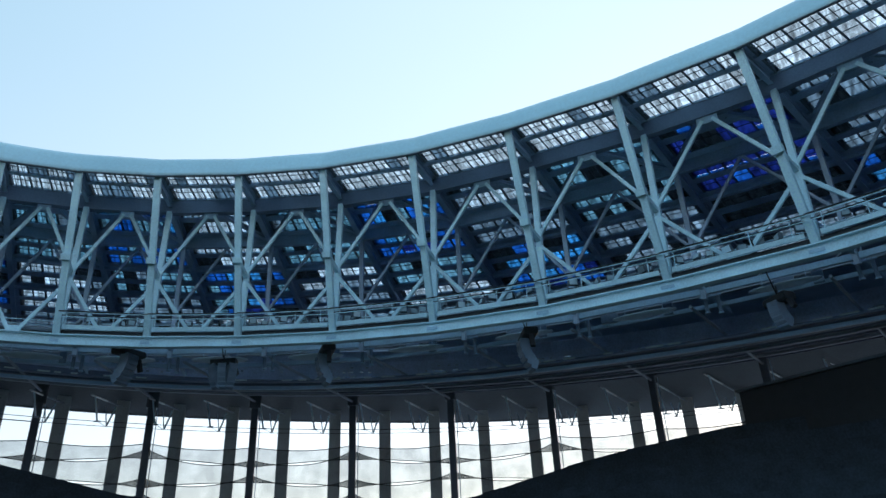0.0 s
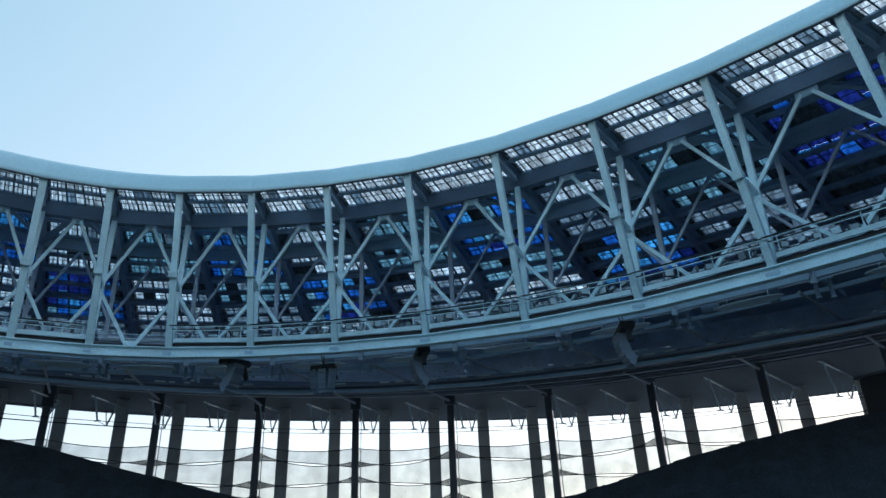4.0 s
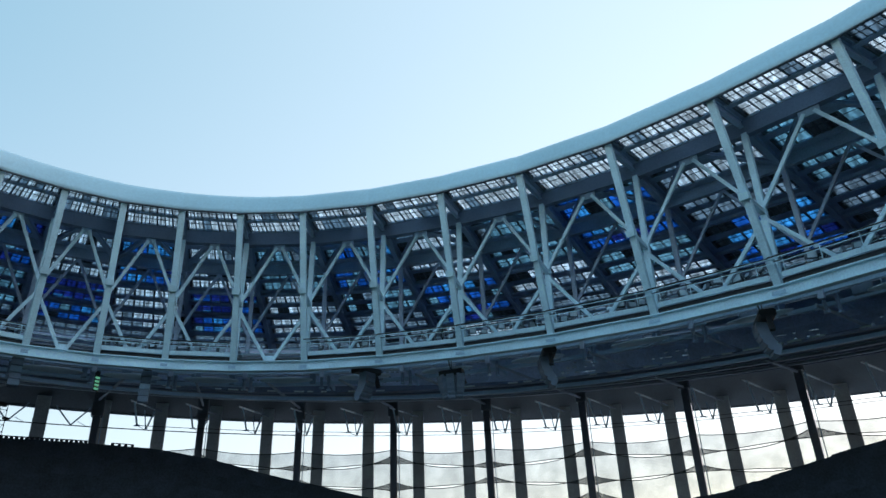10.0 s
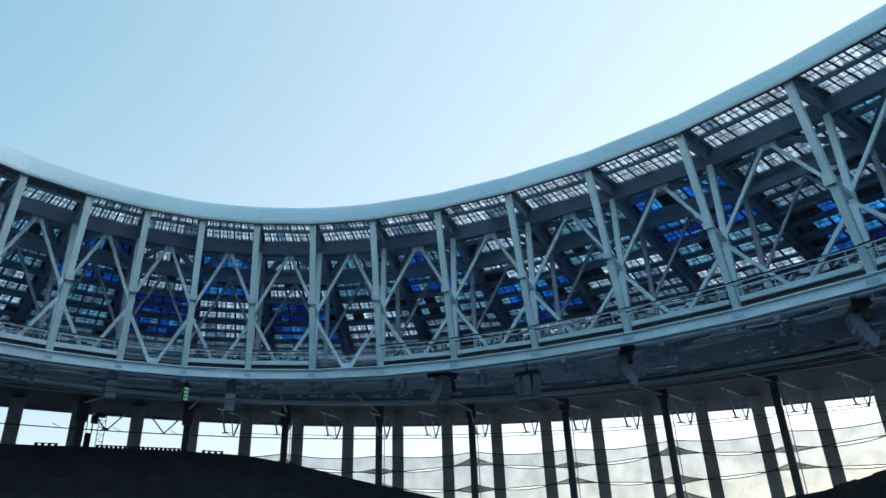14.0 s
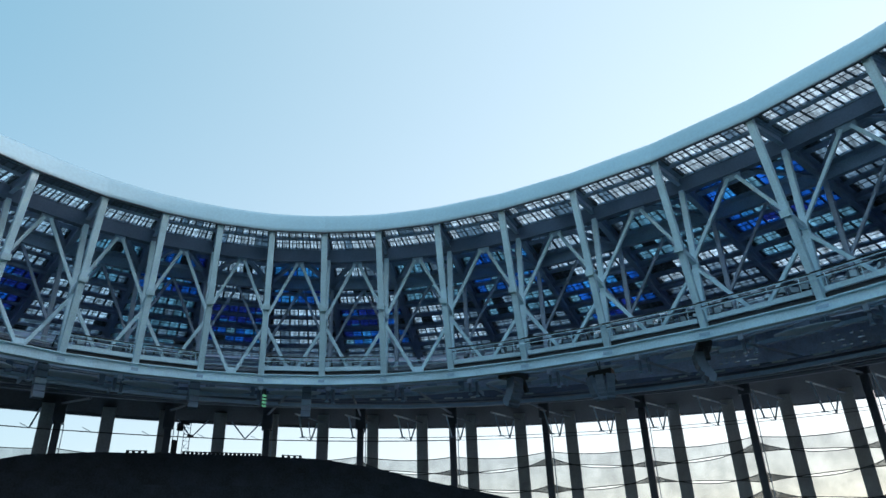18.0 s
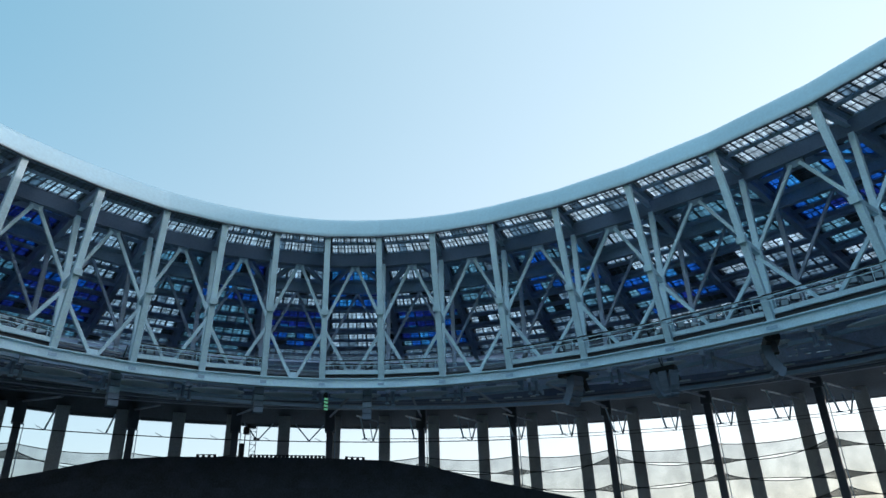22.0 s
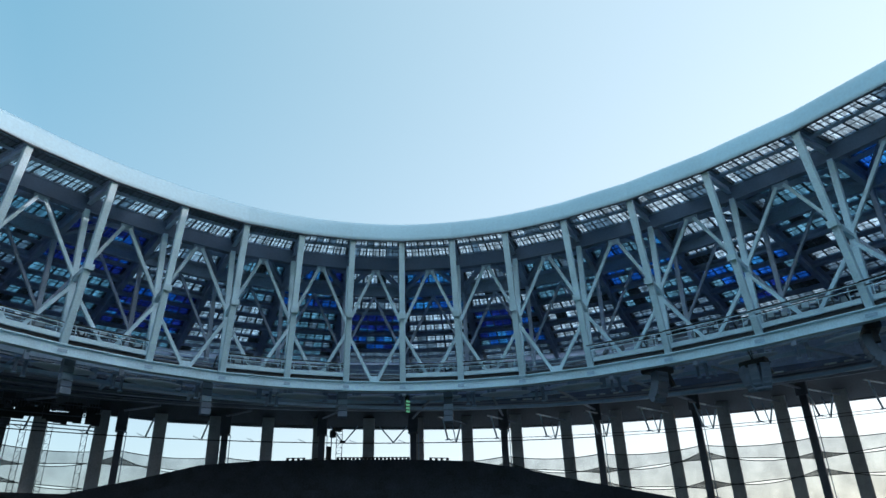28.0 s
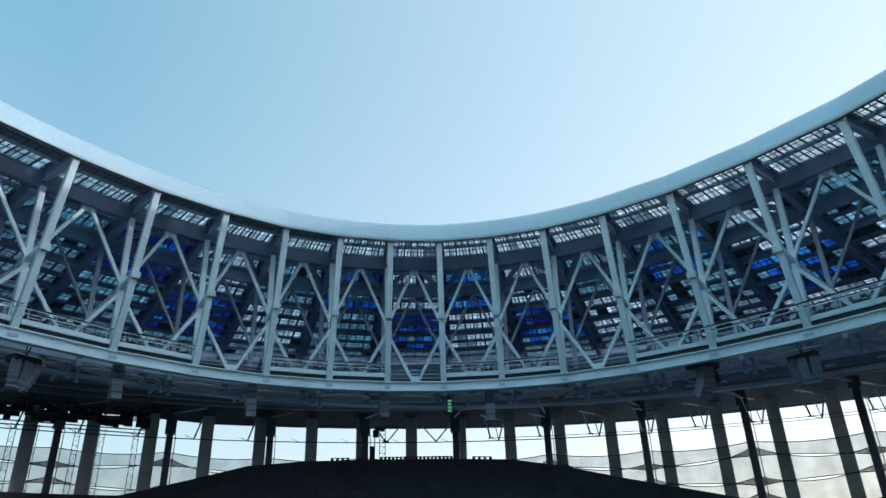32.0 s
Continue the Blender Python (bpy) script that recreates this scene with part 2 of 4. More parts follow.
def netting(name, cover):
    """Fine grey mesh cloth that lets part of the light through."""
    m = bpy.data.materials.new(name)
    m.use_nodes = True
    n, l = m.node_tree.nodes, m.node_tree.links
    n.clear()
    out, clear, yarn, mix = n.new("ShaderNodeOutputMaterial"), n.new("ShaderNodeBsdfTransparent"), n.new("ShaderNodeBsdfDiffuse"), n.new("ShaderNodeMixShader")
    yarn.inputs["Color"].default_value = (0.17, 0.2, 0.205, 1)
    # folds and worn strips, thicker and thinner
    tc, noi, mr = n.new("ShaderNodeTexCoord"), n.new("ShaderNodeTexNoise"), n.new("ShaderNodeMapRange")
    noi.inputs["Scale"].default_value, noi.inputs["Detail"].default_value = 0.35, 3
    mr.inputs["From Min"].default_value, mr.inputs["From Max"].default_value = 0.3, 0.7
    mr.inputs["To Min"].default_value, mr.inputs["To Max"].default_value = cover * 0.75, cover * 1.25
    l.new(tc.outputs["Object"], noi.inputs["Vector"]); l.new(noi.outputs["Fac"], mr.inputs["Value"]); l.new(mr.outputs[0], mix.inputs["Fac"])
    l.new(clear.outputs[0], mix.inputs[1]); l.new(yarn.outputs[0], mix.inputs[2]); l.new(mix.outputs[0], out.inputs["Surface"])
    return m


NET = netting("wind_net_mesh", 0.42)
NET_FOLD = netting("gathered_wind_net_mesh", 0.62)

# ---- plan: oval roof opening, its frames, and the outer rings ----
N = 40
CX, CY, OA, OB, OROT, PH = -15.041, 11.687, 60.624, 18.508, -0.819, -1.69
DE = 2 * math.pi / N
DARK_C, DARK_R, DARK_PH, DARK_N = (-18.712, 2.717), 118.0, -1.111, 44
GREY_C, GREY_R, GREY_PH, GREY_N = (-5.762, 1.027), 130.0, -1.103, 88
STAND_C, WALL_C = (-17.216, 3.603), (-4.118, 2.894)   # middles of the stand and of the outer wall
FIRST, LAST = -3, 19          # bays that the camera can see


HX, HY = -3.8, -0.8            # middle of the pitch


def swell(u):
    """How far the opening departs from the plain oval, as a scale about the middle of the pitch."""
    u = (u + 3) % N - 3
    lo, hi = 0.985, 1.10
    if u < 3:
        return 1 - 0.015 * min(1.0, (3 - u) / 3)
    if u < 13:
        return 1.0
    if u < 19:
        return min(hi, 1 + 0.058 * ((u - 13) / 3) ** 2)
    v = (u - 19) / (N - 3 - 19)
    return hi + (lo - hi) * v * v * (3 - 2 * v)


SLIP = ((-3, 0.06), (0, 0.06), (2, 0.02), (4, -0.01), (6, -0.05), (8, -0.05), (10, -0.015), (12, 0.0), (16, 0.02), (20, 0.0), (37, 0.06))


def slip(u):
    """By how much of a bay the frames stand off an even spacing."""
    u = (u + 3) % N - 3
    for (u0, d0), (u1, d1) in zip(SLIP, SLIP[1:]):
        if u <= u1:
            return d0 + (d1 - d0) * (u - u0) / (u1 - u0)
    return 0.0


LIFT = ((-3, 0.95, 0.6), (0, 0.88, 0.66), (2, 0.64, 0.57), (4, 0.51, 0.24), (6, 0.32, 0.0), (8, 0.2, 0.14), (10, 0.18, 0.55), (11, 0.07, 0.7),
        (12, -0.21, 0.58), (13, -0.63, 0.33), (14, -1.0, 0.26), (16, -1.07, 0.05), (20, -0.5, 0.0), (37, 0.95, 0.6))


def lift(u, L, z):
    """How far the edge girder and the roof edge stand above or below their even heights."""
    u = (u + 3) % N - 3
    for (u0, g0, f0), (u1, g1, f1) in zip(LIFT, LIFT[1:]):
        if u <= u1:
            v = (u - u0) / (u1 - u0)
            low, high = g0 + (g1 - g0) * v, f0 + (f1 - f0) * v
            h = min(1.0, max(0.0, (z - 23) / 19))
            return low * (1 - h) * min(1.0, max(0.0, (28 - L) / 14)) + high * h
    return 0.0


def P(u, L, z):
    """Frame number u (may be fractional), L metres outwards of the opening, z above the eye."""
    psi = PH + (u + slip(u)) * DE - OROT
    x = OA * math.sin(psi) - OB * (math.sin(psi) / 2 + math.sin(3 * psi) / 6) + L * math.sin(psi)
    y = OA * math.cos(psi) - OB * (math.cos(3 * psi) / 6 - math.cos(psi) / 2) + L * math.cos(psi)
    c, s = math.cos(OROT), math.sin(OROT)
    f = swell(u)
    return Vector((HX + f * (CX + x * c + y * s - HX), HY + f * (CY - x * s + y * c - HY), EYE + z + lift(u, L, z)))


def C(centre, r, ang, z):
    return Vector((centre[0] + r * math.sin(ang), centre[1] + r * math.cos(ang), EYE + z))


def roof(L):
    """Height of the roof sheets above the eye."""
    return 42.6 + 0.1 * L if L < 8 else 43.4 - 0.042 * (L - 8)


# ---- mesh helpers ----
def mesh(name, verts, faces, material, smooth=False):
    me = bpy.data.meshes.new(name)
    me.from_pydata([tuple(v) for v in verts], [], faces)
    me.materials.append(material)
    if smooth:
        me.polygons.foreach_set("use_smooth", [True] * len(me.polygons))
    me.update()
    return me


def part(name, data, parent=None, label=""):
    ob = new(name, data)
    if parent is not None:
        ob.parent = parent
    return tagged(ob, label)


def thing(name, label, category, group="", kind="", at=None):
    ob = new(name)
    return tagged(ob, label, category, group, kind)


class Geo:
    """Collects boxes and tubes for one mesh."""
    def __init__(self):
        self.v, self.f = [], []

    def add(self, verts, faces):
        b = len(self.v)
        self.v += [Vector(v) for v in verts]
        self.f += [tuple(i + b for i in f) for f in faces]
        return self

    def box8(self, p):
        return self.add(p, [(3, 2, 1, 0), (4, 5, 6, 7), (0, 1, 5, 4), (1, 2, 6, 5), (2, 3, 7, 6), (3, 0, 4, 7)])

    def beam(self, a, b, w, h, up=(0, 0, 1), bevel=0.0):
        a, b, up = Vector(a), Vector(b), Vector(up)
        d = (b - a).normalized()
        s = d.cross(up)
        if s.length < 1e-4:
            s = d.cross(Vector((1, 0, 0)))
        s.normalize()
        t = s.cross(d)
        if bevel <= 0:
            off = [(-w / 2, -h / 2), (w / 2, -h / 2), (w / 2, h / 2), (-w / 2, h / 2)]
        else:
            c, x, y = bevel, w / 2, h / 2
            off = [(-x + c, -y), (x - c, -y), (x, -y + c), (x, y - c), (x - c, y), (-x + c, y), (-x, y - c), (-x, -y + c)]
        n = len(off)
        vs = [a + s * x + t * y for x, y in off] + [b + s * x + t * y for x, y in off]
        fs = [tuple(range(n - 1, -1, -1)), tuple(range(n, 2 * n))] + [(i, (i + 1) % n, n + (i + 1) % n, n + i) for i in range(n)]
        return self.add(vs, fs)

    def ibeam(self, a, b, w, h, up=(0, 0, 1), t=0.12):
        a, b, up = Vector(a), Vector(b), Vector(up)
        d = (b - a).normalized()
        s = d.cross(up).normalized()
        v = s.cross(d)
        for o, ww, hh in ((v * (h / 2 - t / 2), w, t), (v * (t / 2 - h / 2), w, t), (v * 0, t, h - 2 * t)):
            self.beam(a + o, b + o, ww, hh, up)
        return self

    def tube(self, a, b, r, n=8, r2=None):
        a, b = Vector(a), Vector(b)
        d = (b - a).normalized()
        s = d.cross(Vector((0, 0, 1)) if abs(d.z) < 0.95 else Vector((1, 0, 0))).normalized()
        t = s.cross(d)
        r2 = r if r2 is None else r2
        vs = [p + (s * math.cos(k * 2 * math.pi / n) + t * math.sin(k * 2 * math.pi / n)) * q for p, q in ((a, r), (b, r2)) for k in range(n)]
        fs = [tuple(range(n - 1, -1, -1)), tuple(range(n, 2 * n))] + [(i, (i + 1) % n, n + (i + 1) % n, n + i) for i in range(n)]
        return self.add(vs, fs)

    def slab(self, a, b, c, d, t):
        """Four corners of the upper face, and the thickness downwards."""
        lo = [Vector(p) - Vector((0, 0, t)) for p in (a, b, c, d)]
        return self.box8(lo + [Vector(p) for p in (a, b, c, d)])

    def mesh(self, name, material, smooth=False):
        return mesh(name, self.v, self.f, material, smooth)


# ---- ground and stands ----
# the ground is out of view; its pale colour throws light under the roof
g = Geo()
S = 2400
g.add([(-S, -S, -0.02), (S, -S, -0.02), (S, S, -0.02), (-S, S, -0.02)], [(0, 1, 2, 3)])
tagged(part("ground", g.mesh("ground", GROUND)), "unseen ground round the stadium, made pale to bounce light upwards", "ground", kind="structure")
g = Geo()
c, s = math.cos(OROT), math.sin(OROT)
ring = [Vector((CX + x * c + y * s, CY - x * s + y * c, 0.0)) for x, y in ((-38, -58), (38, -58), (38, 58), (-38, 58))]
g.slab(*ring, 0.015)
tagged(part("pitch", g.mesh("pitch", GRASS)), "mown green grass football pitch", "grass", kind="structure")


CREST = ((-68, 13.4), (-63, 15.6), (-58, 17.9), (-53, 18.65), (-47, 18.75), (-40, 18.5), (-34.5, 17.9), (-30, 16.4), (-25, 14.0), (-20, 11.8),
         (-16, 10.0), (-8, 7.8), (0, 6.9), (9, 7.4), (12, 8.0), (16, 9.6), (21, 11.6), (25, 12.7), (28.5, 13.3), (32, 13.9), (50, 13.9))


def crest(a):
    """Height of the stand's back edge round the bowl: high sides and low corners."""
    d = (math.degrees(a) + 180) % 360 - 180
    for (d0, z0), (d1, z1) in zip(CREST, CREST[1:]):
        if d0 <= d <= d1:
            return z0 + (z1 - z0) * (d - d0) / (d1 - d0)
    f = ((d - 50) % 360) / 242
    return 13.9 - 0.5 * f + 3.0 * math.sin(2 * math.pi * f) ** 2


g = Geo()
n = 360
cols = []
for i in range(n):
    a = i * 2 * math.pi / n
    z1 = crest(a)
    rowsv = []
    steps = 14
    for k in range(steps):
        f0, f1 = k / steps, (k + 1) / steps
        r0, r1 = 62 + 44 * f0, 62 + 44 * f1
        zz = -5.5 + (z1 + 5.5) * (0.35 * f1 + 0.65 * f1 * f1)
        rowsv += [C(STAND_C, r0, a, zz), C(STAND_C, r1, a, zz)]
    rowsv += [C(STAND_C, 106.6, a, z1), C(STAND_C, 106.6, a, z1 - 3.0), C(STAND_C, 100, a, -7.0)]
    cols.append(rowsv)
m_ = len(cols[0])
g.v = [v for cc in cols for v in cc]
g.f = [(i * m_ + k, ((i + 1) % n) * m_ + k, ((i + 1) % n) * m_ + k + 1, i * m_ + k + 1) for i in range(n) for k in range(m_ - 1)]
tagged(part("grandstand", g.mesh("grandstand", STAND)), "dark stepped grandstand bowl with a wavy upper edge", "grandstand", kind="structure")

# ---- outer columns ----
def dark_ang(i):
    """The angle of the dark column i, which may be fractional; the spacing is not quite even."""
    j = (i + 8) % DARK_N - 8
    d = 0.0
    for (j0, d0), (j1, d1) in (((-8, -0.1), (-1, -0.1)), ((-1, -0.1), (0, -0.055)), ((0, -0.055), (2, 0.0)), ((8, 0.0), (10, 0.04)), ((10, 0.04), (14, 0.05)), ((14, 0.05), (36, -0.1))):
        if j0 <= j <= j1:
            d = d0 + (d1 - d0) * (j - j0) / (j1 - j0)
    return DARK_PH + (i + d) * 2 * math.pi / DARK_N



g = Geo()
for w, d_, z0, z1 in ((2.15, 2.6, 0, 36.0), (2.5, 3.0, 0, 0.6)):
    g.beam((0, 0, z0), (0, 0, z1), w, d_, up=(0, 1, 0), bevel=0.12)
grey_mesh = g.mesh("shaft", CONCRETE)
first = None
for i in range(GREY_N):
    a = GREY_PH + i * 2 * math.pi / GREY_N
    p = C(GREY_C, GREY_R + 1.3, a, 0)
    m = pose(p.x, p.y, 0, 0, 0, -math.degrees(a))
    if first is None:
        first = thing("concrete_column", "tall grey concrete column on the outer ring", "column", "outer columns")
        first.matrix_world = m
        part("shaft", grey_mesh, first)
    else:
        copy_thing(first, m)
g = Geo().beam((0, 0, 0), (0, 0, 36.6), 1.15, 1.15, up=(0, 1, 0), bevel=0.1)
dark_shaft = g.mesh("shaft", STEEL_DARK)
g = Geo().beam((0, 0, 32.6), (0, 0, 36.4), 1.8, 1.8, up=(0, 1, 0), bevel=0.15)
dark_head = g.mesh("column_head", STEEL_DARK)
pipe = Geo().tube((0.95, 0.2, 1), (0.95, 0.2, 32.6), 0.07).mesh("downpipe", STEEL_GREY)
first = None
for i in range(DARK_N):
    a = dark_ang(i)
    p = C(DARK_C, DARK_R, a, 0)
    m = pose(p.x, p.y, 0, 0, 0, -math.degrees(a))
    if first is None:
        first = thing("steel_column", "dark steel roof column with a square head and a downpipe", "column", "roof columns")
        first.matrix_world = m
        part("shaft", dark_shaft, first); part("column_head", dark_head, first); part("downpipe", pipe, first)
    else:
        copy_thing(first, m)

# ---- fascia, girders and ring beams ----
fascia = thing("fascia", "pale sheet metal fascia round the roof opening", "fascia", kind="structure")
FACE = ((-0.15, 42.0), (0.0, 42.75), (0.16, 43.5), (0.34, 44.2), (0.62, 44.78), (1.05, 45.17))   # rounded section, from the lip up
for k in range(N):
    outer = [(L, z) for L, z in FACE]
    inner = [(L + 0.3, z - 0.02) for L, z in FACE[:-1]] + [(1.25, 44.97)]
    sec = outer + inner[::-1]
    m_ = len(sec)
    n_ = 4
    if 9 <= k <= 20:              # flat panels on this side, gently bent ones elsewhere
        vs = [P(k + 0.0005, L, z).lerp(P(k + 0.9995, L, z), e / n_) for e in range(n_ + 1) for L, z in sec]
    else:
        vs = [P(k + 0.0005 + 0.999 * e / n_, L, z) for e in range(n_ + 1) for L, z in sec]
    fs = [(e * m_ + i, e * m_ + (i + 1) % m_, (e + 1) * m_ + (i + 1) % m_, (e + 1) * m_ + i) for e in range(n_) for i in range(m_)]
    me = mesh("fascia_panel", vs, fs, FASCIA)
    for e in range(n_):
        for i in range(len(FACE) - 1):
            me.polygons[e * m_ + i].use_smooth = True
    part("fascia_panel", me, fascia)
    part("lip", Geo().beam(P(k + 0.002, -0.08, 41.97), P(k + 0.998, -0.08, 41.97), 0.34, 0.1).mesh("lip", STEEL_DARK), fascia)


def ring_beam(name, label, L, z, w, h, material, kind="structure", steps=1, lo=0, hi=N):
    g = Geo()
    for k in range(lo * steps, hi * steps):
        g.beam(P(k / steps, L, z), P((k + 1) / steps, L, z), w, h)
    return tagged(part(name, g.mesh(name, material)), label, "beam", kind=kind)


girder = thing("edge_girder", "pale steel edge girder under the inner roof truss", "girder", kind="structure")
for k in range(N):
    g = Geo().ibeam(P(k, 6.2, 23.4), P(k + 1, 6.2, 23.4), 0.9, 1.3)
    part("girder_segment", g.mesh("girder_segment", STEEL), girder)
    # small grey patch added for the dark smudge on the girder at each post
    part("splice_plate", Geo().beam(P(k - 0.05, 5.7, 23.25), P(k + 0.05, 5.7, 23.25), 0.06, 0.36, bevel=0.02).mesh("splice_plate", STEEL_GREY), girder)
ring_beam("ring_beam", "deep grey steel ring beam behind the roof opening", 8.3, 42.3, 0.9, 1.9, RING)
ring_beam("ring_beam", "grey steel ring beam under the roof sheets", 18.3, roof(18.3) - 0.9, 0.7, 1.6, ROOF_STEEL)
ring_beam("ring_beam", "grey steel ring beam under the roof sheets", 28.3, roof(28.3) - 0.35, 0.5, 0.6, ROOF_STEEL)
ring_beam("ring_beam", "grey steel ring beam under the roof sheets", 38.3, roof(38.3) - 0.35, 0.5, 0.6, ROOF_STEEL)
for L, z, h in ((13.0, 26.2, 0.5), (19.0, 26.4, 0.7), (25.0, 26.2, 0.5)):
    ring_beam("lower_ring_beam", "dark steel ring beam at walkway level", L, z, 0.5, h, STEEL_GREY)


def rail_z(u):
    """The lower rim falls towards the far side of the opening."""
    return 24.55 + 3.05 * math.cos((u - 0.3) * DE)


def head_z(a):
    """Height of the head of the outer openings at the angle a round the outer ring."""
    return 25.3 - 3.0 * math.sin(a) + 0.5 * math.exp(-((math.degrees(a) + 10) / 16) ** 2) + 0.75 * min(1.0, max(0.0, (-1.165 - a) / 0.03))


rim_rng = random.Random(5)
rim_beam = thing("rim_beam", "pale steel rim beam at the foot of the inner roof", "beam", kind="structure")
for k in range(N):
    part("rim_segment", Geo().beam(P(k, 30, rail_z(k) - 0.1), P(k + 1, 30, rail_z(k + 1) - 0.1), 0.5, 0.45).mesh("rim_segment", STEEL_GREY), rim_beam)
    shown = FIRST <= k <= LAST or k >= N + FIRST
    # pipe cut into short bright lengths to give a dashed line of light
    for i in range(6 if shown else 1):
        if shown and rim_rng.random() < 0.4:
            continue
        u0, u1 = (k + i / 6 + 0.02, k + (i + rim_rng.uniform(0.5, 0.95)) / 6) if shown else (k, k + 1)
        part("rim_pipe", Geo().tube(P(u0, 28.6, rail_z(u0) + 0.75), P(u1, 28.6, rail_z(u1) + 0.75), 0.12).mesh("rim_pipe", STRUT), rim_beam)
    part("rim_tray", Geo().beam(P(k, 28.9, rail_z(k) + 0.45), P(k + 1, 28.9, rail_z(k + 1) + 0.45), 0.4, 0.1).mesh("rim_tray", RING), rim_beam)

# ---- truss frames: leaning front post, upright back post ----
for k in range(N):
    fr = thing("truss_frame", "pale steel truss frame with a leaning front post", "truss", "inner truss frames")
    post = part("front_post", Geo().beam(P(k, 0.4, 42.6), P(k, 6.2, 23.95), 0.77, 0.7, up=P(k, 9, 0) - P(k, 0, 0), bevel=0.06).mesh("front_post", STEEL), fr)
    part("back_post", Geo().beam(P(k, 8.1, 41.6), P(k, 6.9, 23.95), 0.7, 0.6, up=P(k, 9, 0) - P(k, 0, 0), bevel=0.06).mesh("back_post", STEEL), fr)
    part("tie", Geo().beam(P(k, 3.2, 32.4), P(k, 7.5, 32.0), 0.5, 0.55).mesh("tie", STEEL), fr)
    part("collar", Geo().beam(P(k, 3.1, 32.75), P(k, 3.32, 32.05), 1.0, 0.86, up=P(k, 9, 0) - P(k, 0, 0)).mesh("collar", STEEL), post)
    part("rafter", Geo().ibeam(P(k, 0.6, roof(0.6) - 0.6), P(k, 8.3, roof(8) - 0.6), 0.5, 1.0).mesh("rafter", ROOF_STEEL), fr)
    part("rafter_cap", Geo().box8([P(k + du, L, roof(L) + dz) for dz in (0.06, 0.16) for du, L in ((-0.09, 0.3), (0.09, 0.3), (0.09, 8.0), (-0.09, 8.0))]).mesh("rafter_cap", ROOF_STEEL), fr)
    part("rafter_cap", Geo().box8([P(k + du, L, roof(L) + dz) for dz in (0.06, 0.16) for du, L in ((-0.09, 8.0), (0.09, 8.0), (0.09, 58), (-0.09, 58))]).mesh("rafter_cap", ROOF_STEEL), fr)
    part("long_rafter", Geo().ibeam(P(k, 8.3, roof(8.3) - 0.8), P(k, 58, roof(58) - 0.8), 0.7, 1.5).mesh("long_rafter", ROOF_STEEL), fr)
    br = thing("bay_brace", "pale steel diagonal braces of one truss bay", "brace", "truss braces")
    for s0 in (0, 1):
        part("upper_brace", Geo().beam(P(k + s0, 7.4, 32.4), P(k + 0.5 + (s0 - 0.5) * 0.08, 8.1, 41.0), 0.42, 0.42, bevel=0.04).mesh("upper_brace", STEEL), br)
        part("lower_brace", Geo().beam(P(k + s0, 7.3, 31.4), P(k + 0.5 + (s0 - 0.5) * 0.12, 6.8, 24.55 if k in (2, 5, 8) else 24.95), 0.42, 0.42, bevel=0.04).mesh("lower_brace", STEEL), br)
    gz = 24.6 if k in (2, 5, 8) else 25.15
    part("gusset", Geo().beam(P(k + 0.42, 6.8, gz), P(k + 0.58, 6.8, gz), 0.3, 0.8, bevel=0.04).mesh("gusset", STEEL), br)
    part("apex_plate", Geo().beam(P(k + 0.42, 8.1, 41.0), P(k + 0.58, 8.1, 41.0), 0.3, 0.9, bevel=0.04).mesh("apex_plate", STEEL_GREY), br)
    if not 20 < k < 36:
        pb = thing("plan_brace", "dark steel plan bracing under the roof sheets", "brace", "roof plan braces")
        for s0 in (0, 1):
            part("brace_arm", Geo().ibeam(P(k + 0.5 + (s0 - 0.5) * 0.1, 8.8, 42.1), P(k + s0, 17.9, 42.0), 0.6, 0.5).mesh("brace_arm", ROOF_STEEL), pb)
        part("node_plate", Geo().box8([P(k + u_, L_, 42.0 + dz) for dz in (-0.15, 0.15) for u_, L_ in ((0.32, 8.7), (0.68, 8.7), (0.58, 10.4), (0.42, 10.4))]).mesh("node_plate", ROOF_STEEL), pb)
    # second truss further back
    bt = thing("rear_frame", "grey steel rear truss frame under the roof", "truss", "rear truss frames")
    part("rear_post", Geo().beam(P(k, 18.3, roof(18.3) - 1), P(k, 18.6, 25.4), 0.6, 0.6, bevel=0.05).mesh("rear_post", ROOF_STEEL), bt)
    for s0 in (0, 1):
        part("rear_brace", Geo().beam(P(k + s0, 18.4, 31.5), P(k + 0.5, 18.3, roof(18.3) - 1.6), 0.35, 0.35).mesh("rear_brace", ROOF_STEEL), bt)
    part("rib", Geo().ibeam(P(k, 7.2, 26.6), P(k, 30, 26.6), 0.35, 0.5).mesh("rib", STEEL_GREY), bt)

